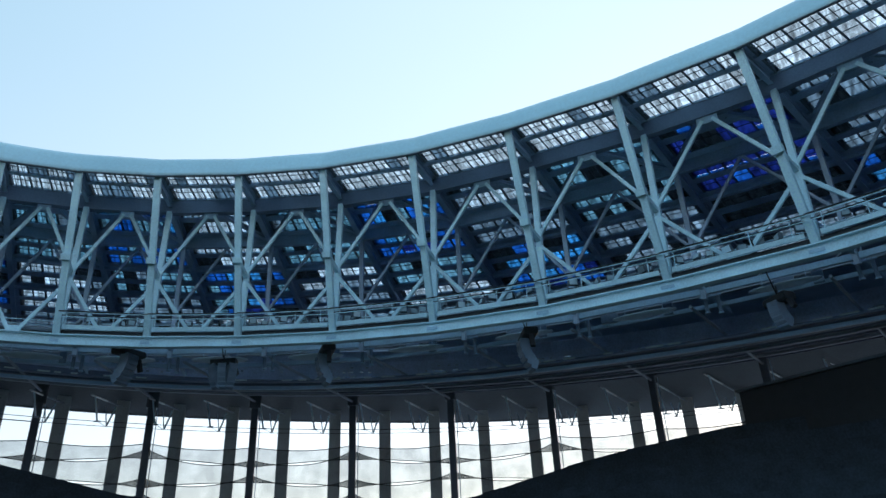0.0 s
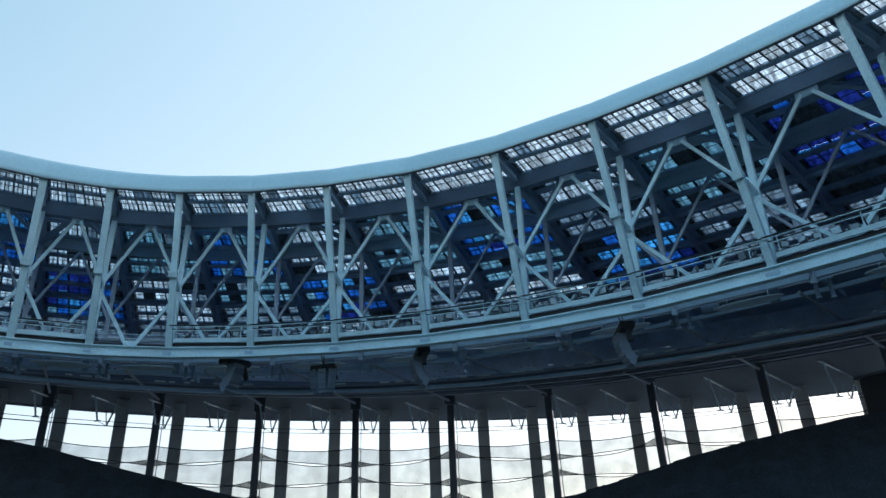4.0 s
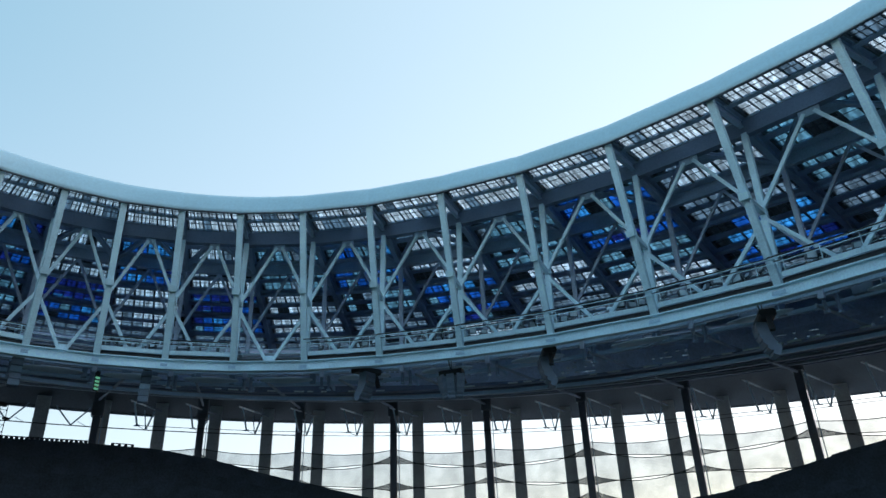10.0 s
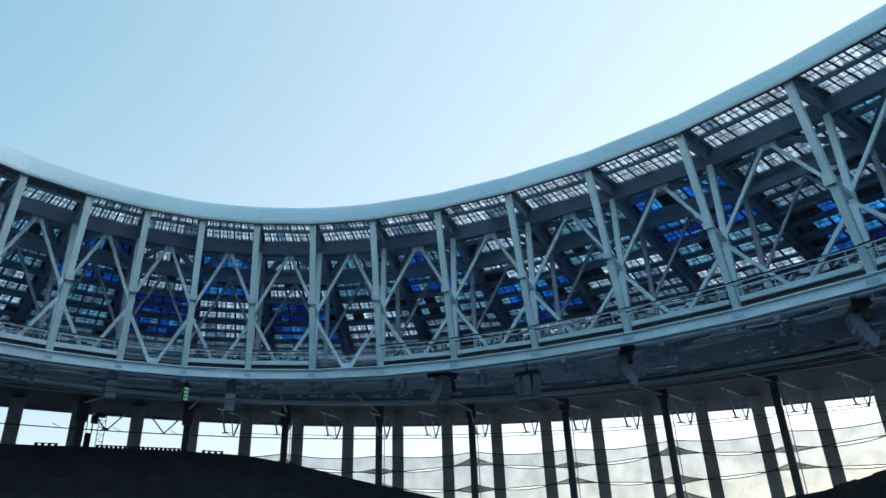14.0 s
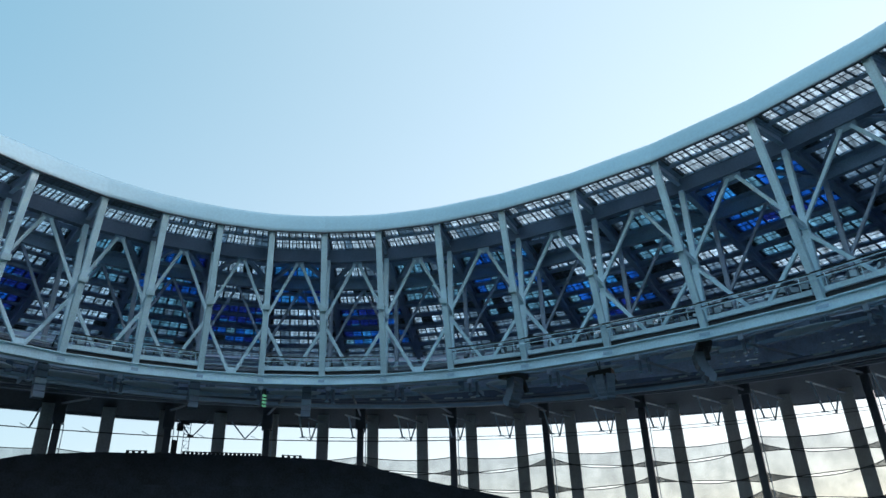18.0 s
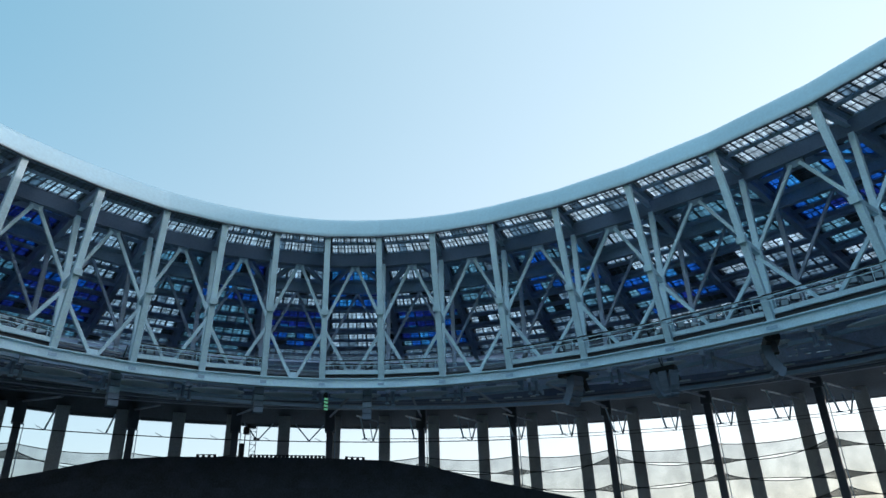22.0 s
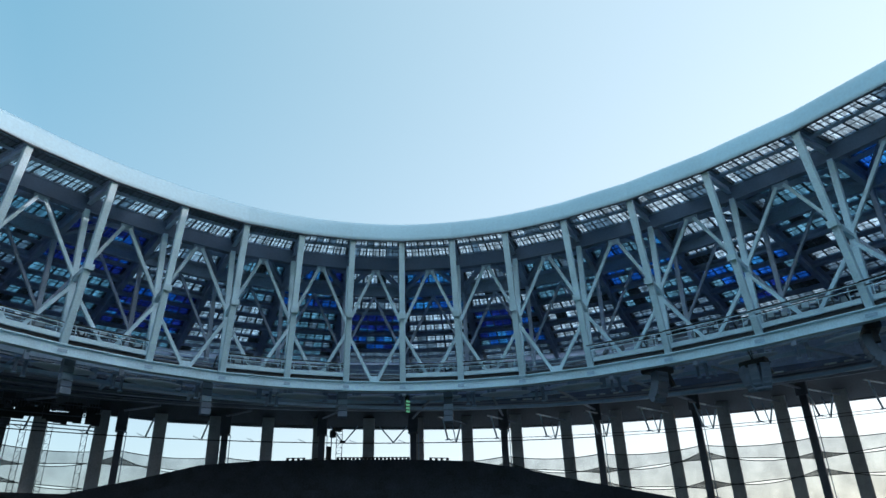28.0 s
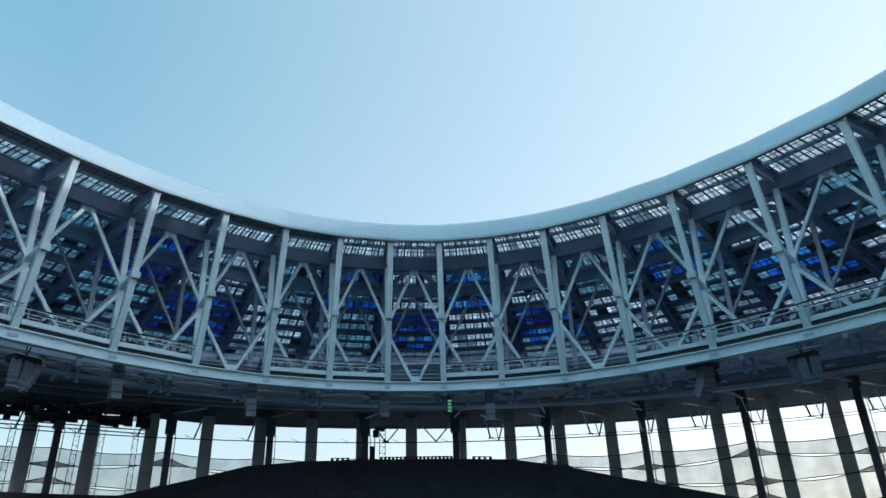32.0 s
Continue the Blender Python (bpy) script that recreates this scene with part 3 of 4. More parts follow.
# ---- walkway with railing (three bays have none) ----
for k in range(N):
    wk = thing("walkway", "pale steel walkway bay with pipe railing", "walkway", "roof walkways")
    part("deck", Geo().slab(P(k, 6.9, 24.75), P(k + 1, 6.9, 24.75), P(k + 1, 8.4, 24.75), P(k, 8.4, 24.75), 0.12).mesh("deck", STEEL_DARK), wk)
    if k not in (2, 5, 8):
        part("toe_beam", Geo().beam(P(k + 0.05, 6.0, 24.92), P(k + 0.95, 6.0, 24.92), 0.2, 0.52).mesh("toe_beam", STEEL), wk)
        # black strip added for the deep shade in the gap below the toe beam
        part("kick_plate", Geo().beam(P(k + 0.03, 6.4, 24.35), P(k + 0.97, 6.4, 24.35), 0.06, 0.7).mesh("kick_plate", BLACK), wk)
        run = k >= 9              # here the rails run past the feet of the posts
        e0, e1, Lr = (0.0, 1.0, 5.0) if run else (0.04, 0.96, 5.9)
        for z in (25.8, 26.3):
            part("rail", Geo().tube(P(k + e0, Lr, z), P(k + e1, Lr, z), 0.055, 6).mesh("rail", STEEL), wk)
        part("top_cable", Geo().tube(P(k + e0, Lr + 0.05, 26.5), P(k + e1, Lr + 0.05, 26.42), 0.085, 6).mesh("top_cable", CABLE), wk)
        part("low_cable", Geo().tube(P(k + e0, Lr + 0.3, 26.08), P(k + e1, Lr + 0.3, 26.0), 0.06, 6).mesh("low_cable", CABLE), wk)
        for i in range(4 if not 20 < k < 36 else 0):
            u = k + 0.1 + i * 0.266
            part("rail_post", Geo().beam(P(u, Lr + 0.06, 24.7), P(u, Lr + 0.06, 26.3), 0.07, 0.07).mesh("rail_post", STEEL), wk)
    for z in (25.75, 26.3):
        part("rail", Geo().tube(P(k + 0.02, 8.4, z), P(k + 0.98, 8.4, z), 0.06, 6).mesh("rail", STEEL), wk)

# ---- roof sheets, bay by bay ----
PATTERN = {  # inner to outer bands, bays FIRST to LAST
    0: "WWWWWWWWWWWWWWWWWWWWWWW",
    1: "WTWTDWTBWAWTBWTBWTDWTBW",
    2: "TTWTDWTBWBWTBWTBGTDGTBW",
    3: "GWBGTDWTDWDWTBWTAWKBWTB",
    4: "GDTGTDWTBWBWGBGWBGGBGGB",
    5: "WTGWGTGTGGGGGWGGGGGGWTG"}
BANDS = [(0.8, 3.5, 4.15, 7.8), (9.4, 12.5, 13.5, 16.9), (20.0, 23.0, 24.0, 27.0), (29.5, 32.5, 34.0, 37.0), (39.5, 42.5, 43.6, 46.4), (48.4, 50.8, 51.8, 54.6)]
rng = random.Random(4)


def pane_mesh(u0, u1, a, b, material):
    """One thin sheet between two lines of the roof, its width mapped 0 to 1."""
    me = Geo().slab(P(u0, a, roof(a)), P(u1, a, roof(a)), P(u1, b, roof(b)), P(u0, b, roof(b)), 0.04).mesh("sheet", material)
    uvl = me.uv_layers.new(name="UVMap")
    p0, ex, ey = P(u0, a, 0), P(u1, a, 0) - P(u0, a, 0), P(u0, b, 0) - P(u0, a, 0)
    for lp in me.loops:
        d = me.vertices[lp.vertex_index].co - p0
        d.z = 0
        uvl.data[lp.index].uv = (d.dot(ex) / ex.dot(ex), d.dot(ey) / ey.dot(ey))
    return me


for k in range(FIRST, LAST + 1):
    bay = thing("roof_bay", "roof bay of translucent polycarbonate sheets in steel bars", "roof", "roof bays")
    for bi, (l0, l1, l2, l3) in enumerate(BANDS):
        code = PATTERN[bi][k - FIRST]
        grid = Geo()
        for a, b in ((l0, l1), (l2, l3)):
            nsub = 7
            for i in range(nsub):
                u0, u1 = k + 0.06 + 0.88 * (i + 0.04) / nsub, k + 0.06 + 0.88 * (i + 0.96) / nsub
                cc = code if bi == 0 or code != "W" else "P" if k < 14 else "G"
                if code == "B": cc = rng.choice("DBBBAT")
                if code == "D": cc = rng.choice("DDDDDB")
                if code == "A": cc = rng.choice("AAB")
                if code in "WT" and rng.random() < 0.12: cc = "G"
                # dark panes at random, more of them past bay 8 and again past 11
                if bi and rng.random() < (0.18 if k > 11 else 0.12 if k > 8 else 0.05): cc = "K"
                if bi == 0 and a == l0 and k <= 3:
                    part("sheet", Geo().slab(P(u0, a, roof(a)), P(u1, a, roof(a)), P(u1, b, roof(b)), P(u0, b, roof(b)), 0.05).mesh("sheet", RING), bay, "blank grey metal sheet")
                    continue
                if cc == "D" and rng.random() < 0.45:
                    cut = a + (b - a) * rng.uniform(0.62, 0.85)
                    part("sheet", pane_mesh(u0, u1, a, cut - 0.05, SHEETS["D"]), bay)
                    part("sheet", pane_mesh(u0, u1, cut + 0.05, b, SHEETS[rng.choice("AB")]), bay)
                else:
                    part("sheet", pane_mesh(u0, u1, a, b, SHEETS[cc]), bay)
            mid = a + (b - a) * 0.38
            grid.beam(P(k + 0.05, mid, roof(mid) - 0.1), P(k + 0.95, mid, roof(mid) - 0.1), 0.06, 0.08)
            for i in range(8):
                u = k + 0.06 + 0.88 * i / 7
                grid.beam(P(u, a - 0.1, roof(a - 0.1) - 0.06), P(u, b + 0.1, roof(b + 0.1) - 0.06), (0.2, 0.15)[i % 2] if bi == 0 else (0.32, 0.22)[i % 2], 0.16)
                if i < 7 and rng.random() < 0.8:
                    u += 0.88 * rng.uniform(0.42, 0.58) / 7
                    grid.beam(P(u, a, roof(a) - 0.05), P(u, b, roof(b) - 0.05), 0.07, 0.1)
        part("glazing_grid", grid.mesh("glazing_grid", STEEL_DARK), bay)
        for a, b in ((l1, l2), (l3, BANDS[bi + 1][0] if bi < 5 else 60)):
            part("purlin", Geo().slab(P(k, a - 0.1, roof(a - .1) + 0.1), P(k + 1, a - 0.1, roof(a - .1) + 0.1), P(k + 1, b + 0.1, roof(b + .1) + 0.1), P(k, b + 0.1, roof(b + .1) + 0.1), 0.28).mesh("purlin", ROOF_STEEL), bay)
# the bays out of sight, closed
g = Geo()
for k in range(LAST + 1, N + FIRST):
    g.slab(P(k, 0.9, roof(0.9)), P(k + 1, 0.9, roof(0.9)), P(k + 1, 8, roof(8)), P(k, 8, roof(8)), 0.1)
    g.slab(P(k, 8, roof(8)), P(k + 1, 8, roof(8)), P(k + 1, 58, roof(58)), P(k, 58, roof(58)), 0.1)
tagged(part("roof_sheets", g.mesh("roof_sheets", SHEETS["G"])), "grey translucent roof sheets on the near side", "roof", kind="structure")

# ---- outer roof, outer wall and soffit ----
def ang(u, centre):
    p = P(u, 300, 0)
    return math.atan2(p.x - centre[0], p.y - centre[1])


def rim(u, r, dz):
    a = ang(u, STAND_C)
    return C(STAND_C, r, a, 30.0 - 3.2 * math.sin(a) + dz)


def rimg(u, r, dz):
    a = ang(u, WALL_C)
    return C(WALL_C, r, a, head_z(a) + dz)


SLOT = (32.3, 38.2)            # foot and head of the clerestory in the outer wall
outer_roof = thing("outer_roof", "grey sheet metal outer roof", "roof", kind="structure")
outer_wall = thing("outer_wall", "pale metal wall above the outer columns", "wall", kind="structure")
soffit = thing("soffit", "dark metal soffit between the columns and the inner roof", "soffit", kind="structure")
half_bays = [(k / 2, (k + 1) / 2) for k in range(2 * FIRST - 2, 2 * LAST + 4)]
for u0, u1 in half_bays + [(k, k + 1) for k in range(LAST + 2, N + FIRST - 1)]:
    a0, a1 = ang(u0, WALL_C), ang(u1, WALL_C)
    part("roof_panel", Geo().slab(P(u0, 57.5, 41.4), P(u1, 57.5, 41.4), C(WALL_C, 138, a1, 40.5), C(WALL_C, 138, a0, 40.5), 0.3).mesh("roof_panel", STEEL_GREY), outer_roof)
    for zl, zh in ((None, SLOT[0]), (SLOT[1], 40.4)):
        lo_ = [rimg(u0, 133.2, 0.05), rimg(u1, 133.2, 0.05), rimg(u1, 133.6, 0.05), rimg(u0, 133.6, 0.05)] if zl is None else [C(WALL_C, r, a, zl) for r, a in ((133.2, a0), (133.2, a1), (133.6, a1), (133.6, a0))]
        part("wall_panel", Geo().box8(lo_ + [C(WALL_C, r, a, zh) for r, a in ((133.2, a0), (133.2, a1), (133.6, a1), (133.6, a0))]).mesh("wall_panel", WALL_IN), outer_wall)
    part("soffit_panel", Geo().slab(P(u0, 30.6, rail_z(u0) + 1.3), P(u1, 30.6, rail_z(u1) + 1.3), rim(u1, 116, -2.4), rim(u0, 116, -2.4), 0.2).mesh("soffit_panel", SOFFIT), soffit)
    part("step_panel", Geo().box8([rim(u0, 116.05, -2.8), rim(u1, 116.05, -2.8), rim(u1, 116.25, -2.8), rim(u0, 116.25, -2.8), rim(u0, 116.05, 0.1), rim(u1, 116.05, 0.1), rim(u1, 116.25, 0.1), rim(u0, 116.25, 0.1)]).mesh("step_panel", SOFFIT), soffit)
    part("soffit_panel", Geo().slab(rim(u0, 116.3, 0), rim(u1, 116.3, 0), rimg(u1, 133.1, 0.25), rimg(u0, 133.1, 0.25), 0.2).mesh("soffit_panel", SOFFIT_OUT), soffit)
    part("head_beam", Geo().beam(rimg(u0, 132.9, 0.2), rimg(u1, 132.9, 0.2), 0.5, 0.5).mesh("head_beam", STEEL_DARK), soffit)

# ---- struts and hangers at the heads of the outer columns ----
DEG = math.pi / 180
for i in range(-12, GREY_N - 12):
    a = GREY_PH + i * 2 * math.pi / GREY_N
    hz = head_z(a)
    if not -95 * DEG < a < 62 * DEG:
        continue
    st = thing("column_strut", "pale tube strut and hangers at a column head", "strut", "column struts")
    top = C(GREY_C, 121, a - 2.3 * DEG, max(26.7, hz - 0.1))
    far = a < -41 * DEG            # no struts in the bays past the camera mast
    if not far:
        end = C(GREY_C, 130, a, hz + 0.35)
        # one tube in two materials: highlight on the upper part, shade on the rest
        part("strut", Geo().tube(top, top.lerp(end, 0.48), 0.16).mesh("strut", STRUT), st, "upper part of the strut, bright where the highlight lies")
        part("strut_sleeve", Geo().tube(top.lerp(end, 0.48), end, 0.15).mesh("strut_sleeve", KNEE), st)
    na, nb = C(GREY_C, 121, a - 1.6 * DEG, 21.7 - 2.2 * math.sin(a)), C(GREY_C, 129, a - 0.95 * DEG, 22.6 - 2.2 * math.sin(a))
    if not far:
        part("hanger", Geo().tube(C(GREY_C, 121.4, a - 2.0 * DEG, max(26.7, hz - 0.1) - 0.2), na, 0.15).mesh("hanger", STEEL), st)
        part("foot_plate", Geo().beam(na + Vector((-0.5, 0, 0)), na + Vector((0.5, 0, 0)), 0.3, 0.16).mesh("foot_plate", STEEL_GREY), st)
    if not -57 * DEG < a < -41 * DEG:
        part("hanger", Geo().tube(C(GREY_C, 129.6, a - 0.5 * DEG, hz + 0.1), nb, 0.15).mesh("hanger", STEEL), st)
    if not far:
        part("hanger", Geo().tube(C(GREY_C, 129.6, a - 1.2 * DEG, hz + 0.3), nb, 0.09).mesh("hanger", STEEL_GREY), st)
    part("link", Geo().tube(na, nb, 0.045, 6).mesh("link", STEEL_DARK), st)
    an = a + 2 * math.pi / GREY_N
    na2, nb2 = C(GREY_C, 121, an - 1.6 * DEG, 21.7 - 2.2 * math.sin(an)), C(GREY_C, 129, an - 0.95 * DEG, 22.6 - 2.2 * math.sin(an))
    if not far:
        part("ring_wire", Geo().tube(na, na2, 0.05, 6).mesh("ring_wire", CABLE), st)
    part("ring_wire", Geo().tube(nb, nb2, 0.05 if a > -0.5 else 0.09, 6).mesh("ring_wire", CABLE), st)
    if -51.5 * DEG < a < -44 * DEG:
        b0, b1, nd = C(GREY_C, 130.5, a + 0.9 * DEG, hz), C(GREY_C, 130.5, an - 0.9 * DEG, hz), C(GREY_C, 130.5, (a + an) / 2, 24.5)
        part("vee_brace", Geo().tube(b0, nd, 0.12).mesh("vee_brace", STEEL_GREY), st)
        part("vee_brace", Geo().tube(b1, nd, 0.12).mesh("vee_brace", STEEL_GREY), st)

# ---- knee braces from the lower ring beam to the column heads ----
for i in range(-4, 19):
    a = dark_ang(i)
    kb = thing("knee_brace", "grey steel knee brace rising from a column head", "brace", "knee braces")
    u = 14.22 + (math.degrees(a) - 26.67) * 0.1145
    foot, head = P(u - 0.28, 19.0, 25.0), C(DARK_C, 117.4, a, 26.4 - 3.0 * math.sin(a))
    if a < -44 * DEG:              # short ones past the camera mast
        foot = head.lerp(foot, 0.35)
    part("tube", Geo().tube(foot, head, 0.2).mesh("tube", KNEE), kb)

# ---- clerestory in the outer wall: mostly blank sheets, here and there small panes ----
rc = random.Random(21)
blank = thing("clerestory_sheeting", "pale metal sheets between the clerestory panes", "wall", kind="structure")
for k in range(N):
    g = Geo()
    cl = None
    if FIRST <= k <= LAST or k >= N + FIRST:
        cl = thing("clerestory", "group of small clerestory panes high in the outer wall", "window", "clerestory windows")
    gap0 = rc.uniform(0.0, 0.3)
    gap1 = gap0 + rc.uniform(0.25, 0.65)
    for z0, z1 in ((32.3, 32.6), (32.6, 32.95), (32.95, 34.9), (34.9, 35.2), (35.2, 35.9), (35.9, 36.2), (36.2, 36.9), (36.9, 37.15), (37.15, 38.2)):
        start = 0
        for i in range(41):
            a0 = ang(k + i / 40, WALL_C)
            here = cl is not None and gap0 < (i + 0.5) / 40 < gap1
            if z0 == 32.6 and a0 < -0.5:
                here = here and rc.random() < 0.8
            else:
                here = here and z0 in (34.9, 35.9, 36.9) and a0 > -0.62 and rc.random() < 0.3
            if not (here or i in (10, 20, 30, 40)):
                continue
            runs = [(start, i, None)] + ([(i, i + 1, cl)] if here and i < 40 else [])
            start = i + 1 if here else i
            for j0, j1, owner in runs:
                if j1 == j0:
                    continue
                b0, b1 = ang(k + j0 / 40, WALL_C), ang(k + j1 / 40, WALL_C)
                m_ = 0.0 if owner is None else 0.02
                box = [C(WALL_C, r, a, z) for z in (z0 + m_, z1 - m_) for r, a in ((133.25, b0), (133.25, b1), (133.45, b1), (133.45, b0))]
                if owner is None:
                    g.box8(box)
                else:
                    part("pane", Geo().box8(box).mesh("pane", CLEAR), owner)
    part("metal_sheet", g.mesh("metal_sheet", WALL_IN), blank)

# ---- pipes and purlins under the soffit ----
sr = thing("soffit_pipe_run", "grey steel pipes and purlins under the soffit", "pipe", kind="structure")
for f, w, h in ((0.1, 0.25, 0.35), (0.24, 0.5, 0.3), (0.4, 0.2, 0.2), (0.52, 0.45, 0.4), (0.68, 0.25, 0.25), (0.84, 0.5, 0.35)):
    for k in range(FIRST * 2, LAST * 2 + 2):
        u0, u1 = k / 2, (k + 1) / 2
        e0, e1 = [P(u, 30.6, rail_z(u) + 0.85).lerp(rim(u, 116, -2.85), f) for u in (u0, u1)]
        part("purlin", Geo().beam(e0, e1, w, h).mesh("purlin", KNEE if w > 0.4 else SOFFIT), sr)

# ---- service truss above the reflectors ----
for k in range(FIRST, LAST + 1):
    sv = thing("service_truss", "grey steel service truss carrying pipes and trays", "truss", "service trusses")
    for L, z, w, h in ((22, 26.8, 0.25, 0.25), (22, 29.4, 0.25, 0.25), (22.8, 27.0, 0.7, 0.12), (15.0, 27.6, 0.3, 0.3)):
        part("chord", Geo().beam(P(k, L, z), P(k + 1, L, z), w, h).mesh("chord", KNEE), sv)
    for i in range(4):
        u = k + i / 4
        part("web", Geo().beam(P(u, 22, 26.8), P(u + (0.25 if i % 2 else 0), 22, 29.4), 0.16, 0.16).mesh("web", KNEE), sv)
    u = k + rc.uniform(0.15, 0.5)
    part("service_box", Geo().beam(P(u, 21.0, 26.0), P(u + 0.13, 21.0, 26.0), 0.7, 1.1, bevel=0.06).mesh("service_box", SPEAKER), sv)
    u = k + rc.uniform(0.6, 0.85)
    part("service_box", Geo().beam(P(u, 20.2, 25.7), P(u + 0.07, 20.2, 25.7), 0.5, 1.6, bevel=0.06).mesh("service_box", SPEAKER), sv)

# ---- wind nets slung between the dark columns ----
def net_lines(i):
    """Heights at column i of the top edge, the seams between the strips and the foot; every other column is tied closer."""
    j = min(14, max(-7, i))
    if i % 2 == 0:
        b = 20.9 - 0.44 * j
        return [b + 1.65] + [b - d for d in (0.0, 4.6, 7.0, 11.6)] + [b - 14.5], 0.85
    b = 19.5 - 0.43 * j
    return [b + 2.7] + [b - d for d in (0.0, 2.45, 7.05, 9.5)] + [b - 14.0], 0.62


for i in range(-6, 16):
    a0 = dark_ang(i)
    nt = thing("wind_net", "grey mesh wind net slung between two columns", "net", "wind nets")
    (z_a, lap_a), (z_b, lap_b) = net_lines(i), net_lines(i + 1)
    n = 20
    for j in range(5):
        up, lo, lap = [], [], []
        for q in range(n + 1):
            v = q / n
            hang = 4 * v * (1 - v)
            e = (lap_a + (lap_b - lap_a) * v) - (lap_a + (lap_b - lap_a) * v + 0.22) * hang ** 0.8
            zt = z_a[j] + (z_b[j] - z_a[j]) * v - 0.45 * hang
            zb = z_a[j + 1] + (z_b[j + 1] - z_a[j + 1]) * v - 0.45 * hang
            r = DARK_R + 0.6 + 0.05 * j + 1.2 * math.sin(math.pi * v)
            a = a0 + v * (dark_ang(i + 1) - a0)
            up.append(C(DARK_C, r, a, zt + (e if j else 0.0)))
            lo.append(C(DARK_C, r, a, zb - e))
            if j and e > 0:
                # the gathered overlap of two strips, tied at the column
                lap.append((q, C(DARK_C, r - 0.15, a, zt + e), C(DARK_C, r - 0.15, a, zt - e)))
        if j:
            for end in ([c for c in lap if c[0] < n / 2], [c for c in lap if c[0] > n / 2]):
                part("net_fold", mesh("net_fold", [p for c in end for p in c[1:]], [(2 * w, 2 * w + 2, 2 * w + 3, 2 * w + 1) for w in range(len(end) - 1)], NET_FOLD), nt)
        vs, fs = up + lo, [(q, q + 1, n + 2 + q, n + 1 + q) for q in range(n)]
        part("net_strip", mesh("net_strip", vs, fs, NET, True), nt)
        for line in (up, lo):
            g = Geo()
            for q in range(n):
                g.tube(line[q], line[q + 1], 0.075, 5)
            part("edge_rope", g.mesh("edge_rope", CABLE), nt)

# ---- oval reflectors under the inner roof ----
for k in range(FIRST - 1, LAST + 2):
    rf = thing("reflector", "pale oval membrane reflector under the roof edge", "reflector", "roof reflectors")
    g = Geo()
    mid_u = k + 0.56 - 0.2 * min(1.0, max(0.0, (7 - k) / 4))      # set off the middle in the farther bays
    cen = P(mid_u, 17.5, 24.75)
    tx = (P(mid_u + 0.1, 17.5, 0) - P(mid_u - 0.1, 17.5, 0)).normalized()
    ty = (P(mid_u, 18.5, 0) - P(mid_u, 16.5, 0)).normalized()
    n = 28
    vs = []
    for lev, zz in ((1.0, 0.12), (1.0, 0.0), (0.8, -0.14), (0.4, -0.24)):
        vs += [cen + tx * 3.7 * lev * math.cos(q * 2 * math.pi / n) + ty * 1.25 * lev * math.sin(q * 2 * math.pi / n) + Vector((0, 0, zz)) for q in range(n)]
    fs = [(b * n + q, b * n + (q + 1) % n, (b + 1) * n + (q + 1) % n, (b + 1) * n + q) for b in range(3) for q in range(n)]
    fs += [tuple(range(n - 1, -1, -1)), tuple(range(3 * n, 4 * n))]
    part("dish", mesh("dish", vs, fs, MEMBRANE, False), rf)
    for sx in (-1, 1):
        part("hanger_rod", Geo().tube(cen + tx * 2.2 * sx + Vector((0, 0, 0.1)), cen + tx * 2.2 * sx + Vector((0, 0, 1.6)), 0.05, 6).mesh("hanger_rod", STEEL_GREY), rf)


# ---- pairs of pipes that hang from the lower ring beam ----
for k in range(FIRST, LAST + 1):
    hp = thing("hanging_pipes", "pair of grey steel pipes hung between the reflectors", "pipe", "hanging pipes")
    for du, z0 in ((-0.03, 24.3), (0.06, 24.0)):
        part("pipe", Geo().tube(P(k + du, 20.5, 26.3), P(k + du, 20.7, z0), 0.22).mesh("pipe", SPEAKER), hp)
        part("flange", Geo().tube(P(k + du, 20.7, z0 + 0.15), P(k + du, 20.7, z0), 0.34).mesh("flange", STEEL_GREY), hp)
    part("bracket", Geo().beam(P(k - 0.06, 20.5, 26.2), P(k + 0.09, 20.5, 26.2), 0.4, 0.25, bevel=0.04).mesh("bracket", STEEL_GREY), hp)

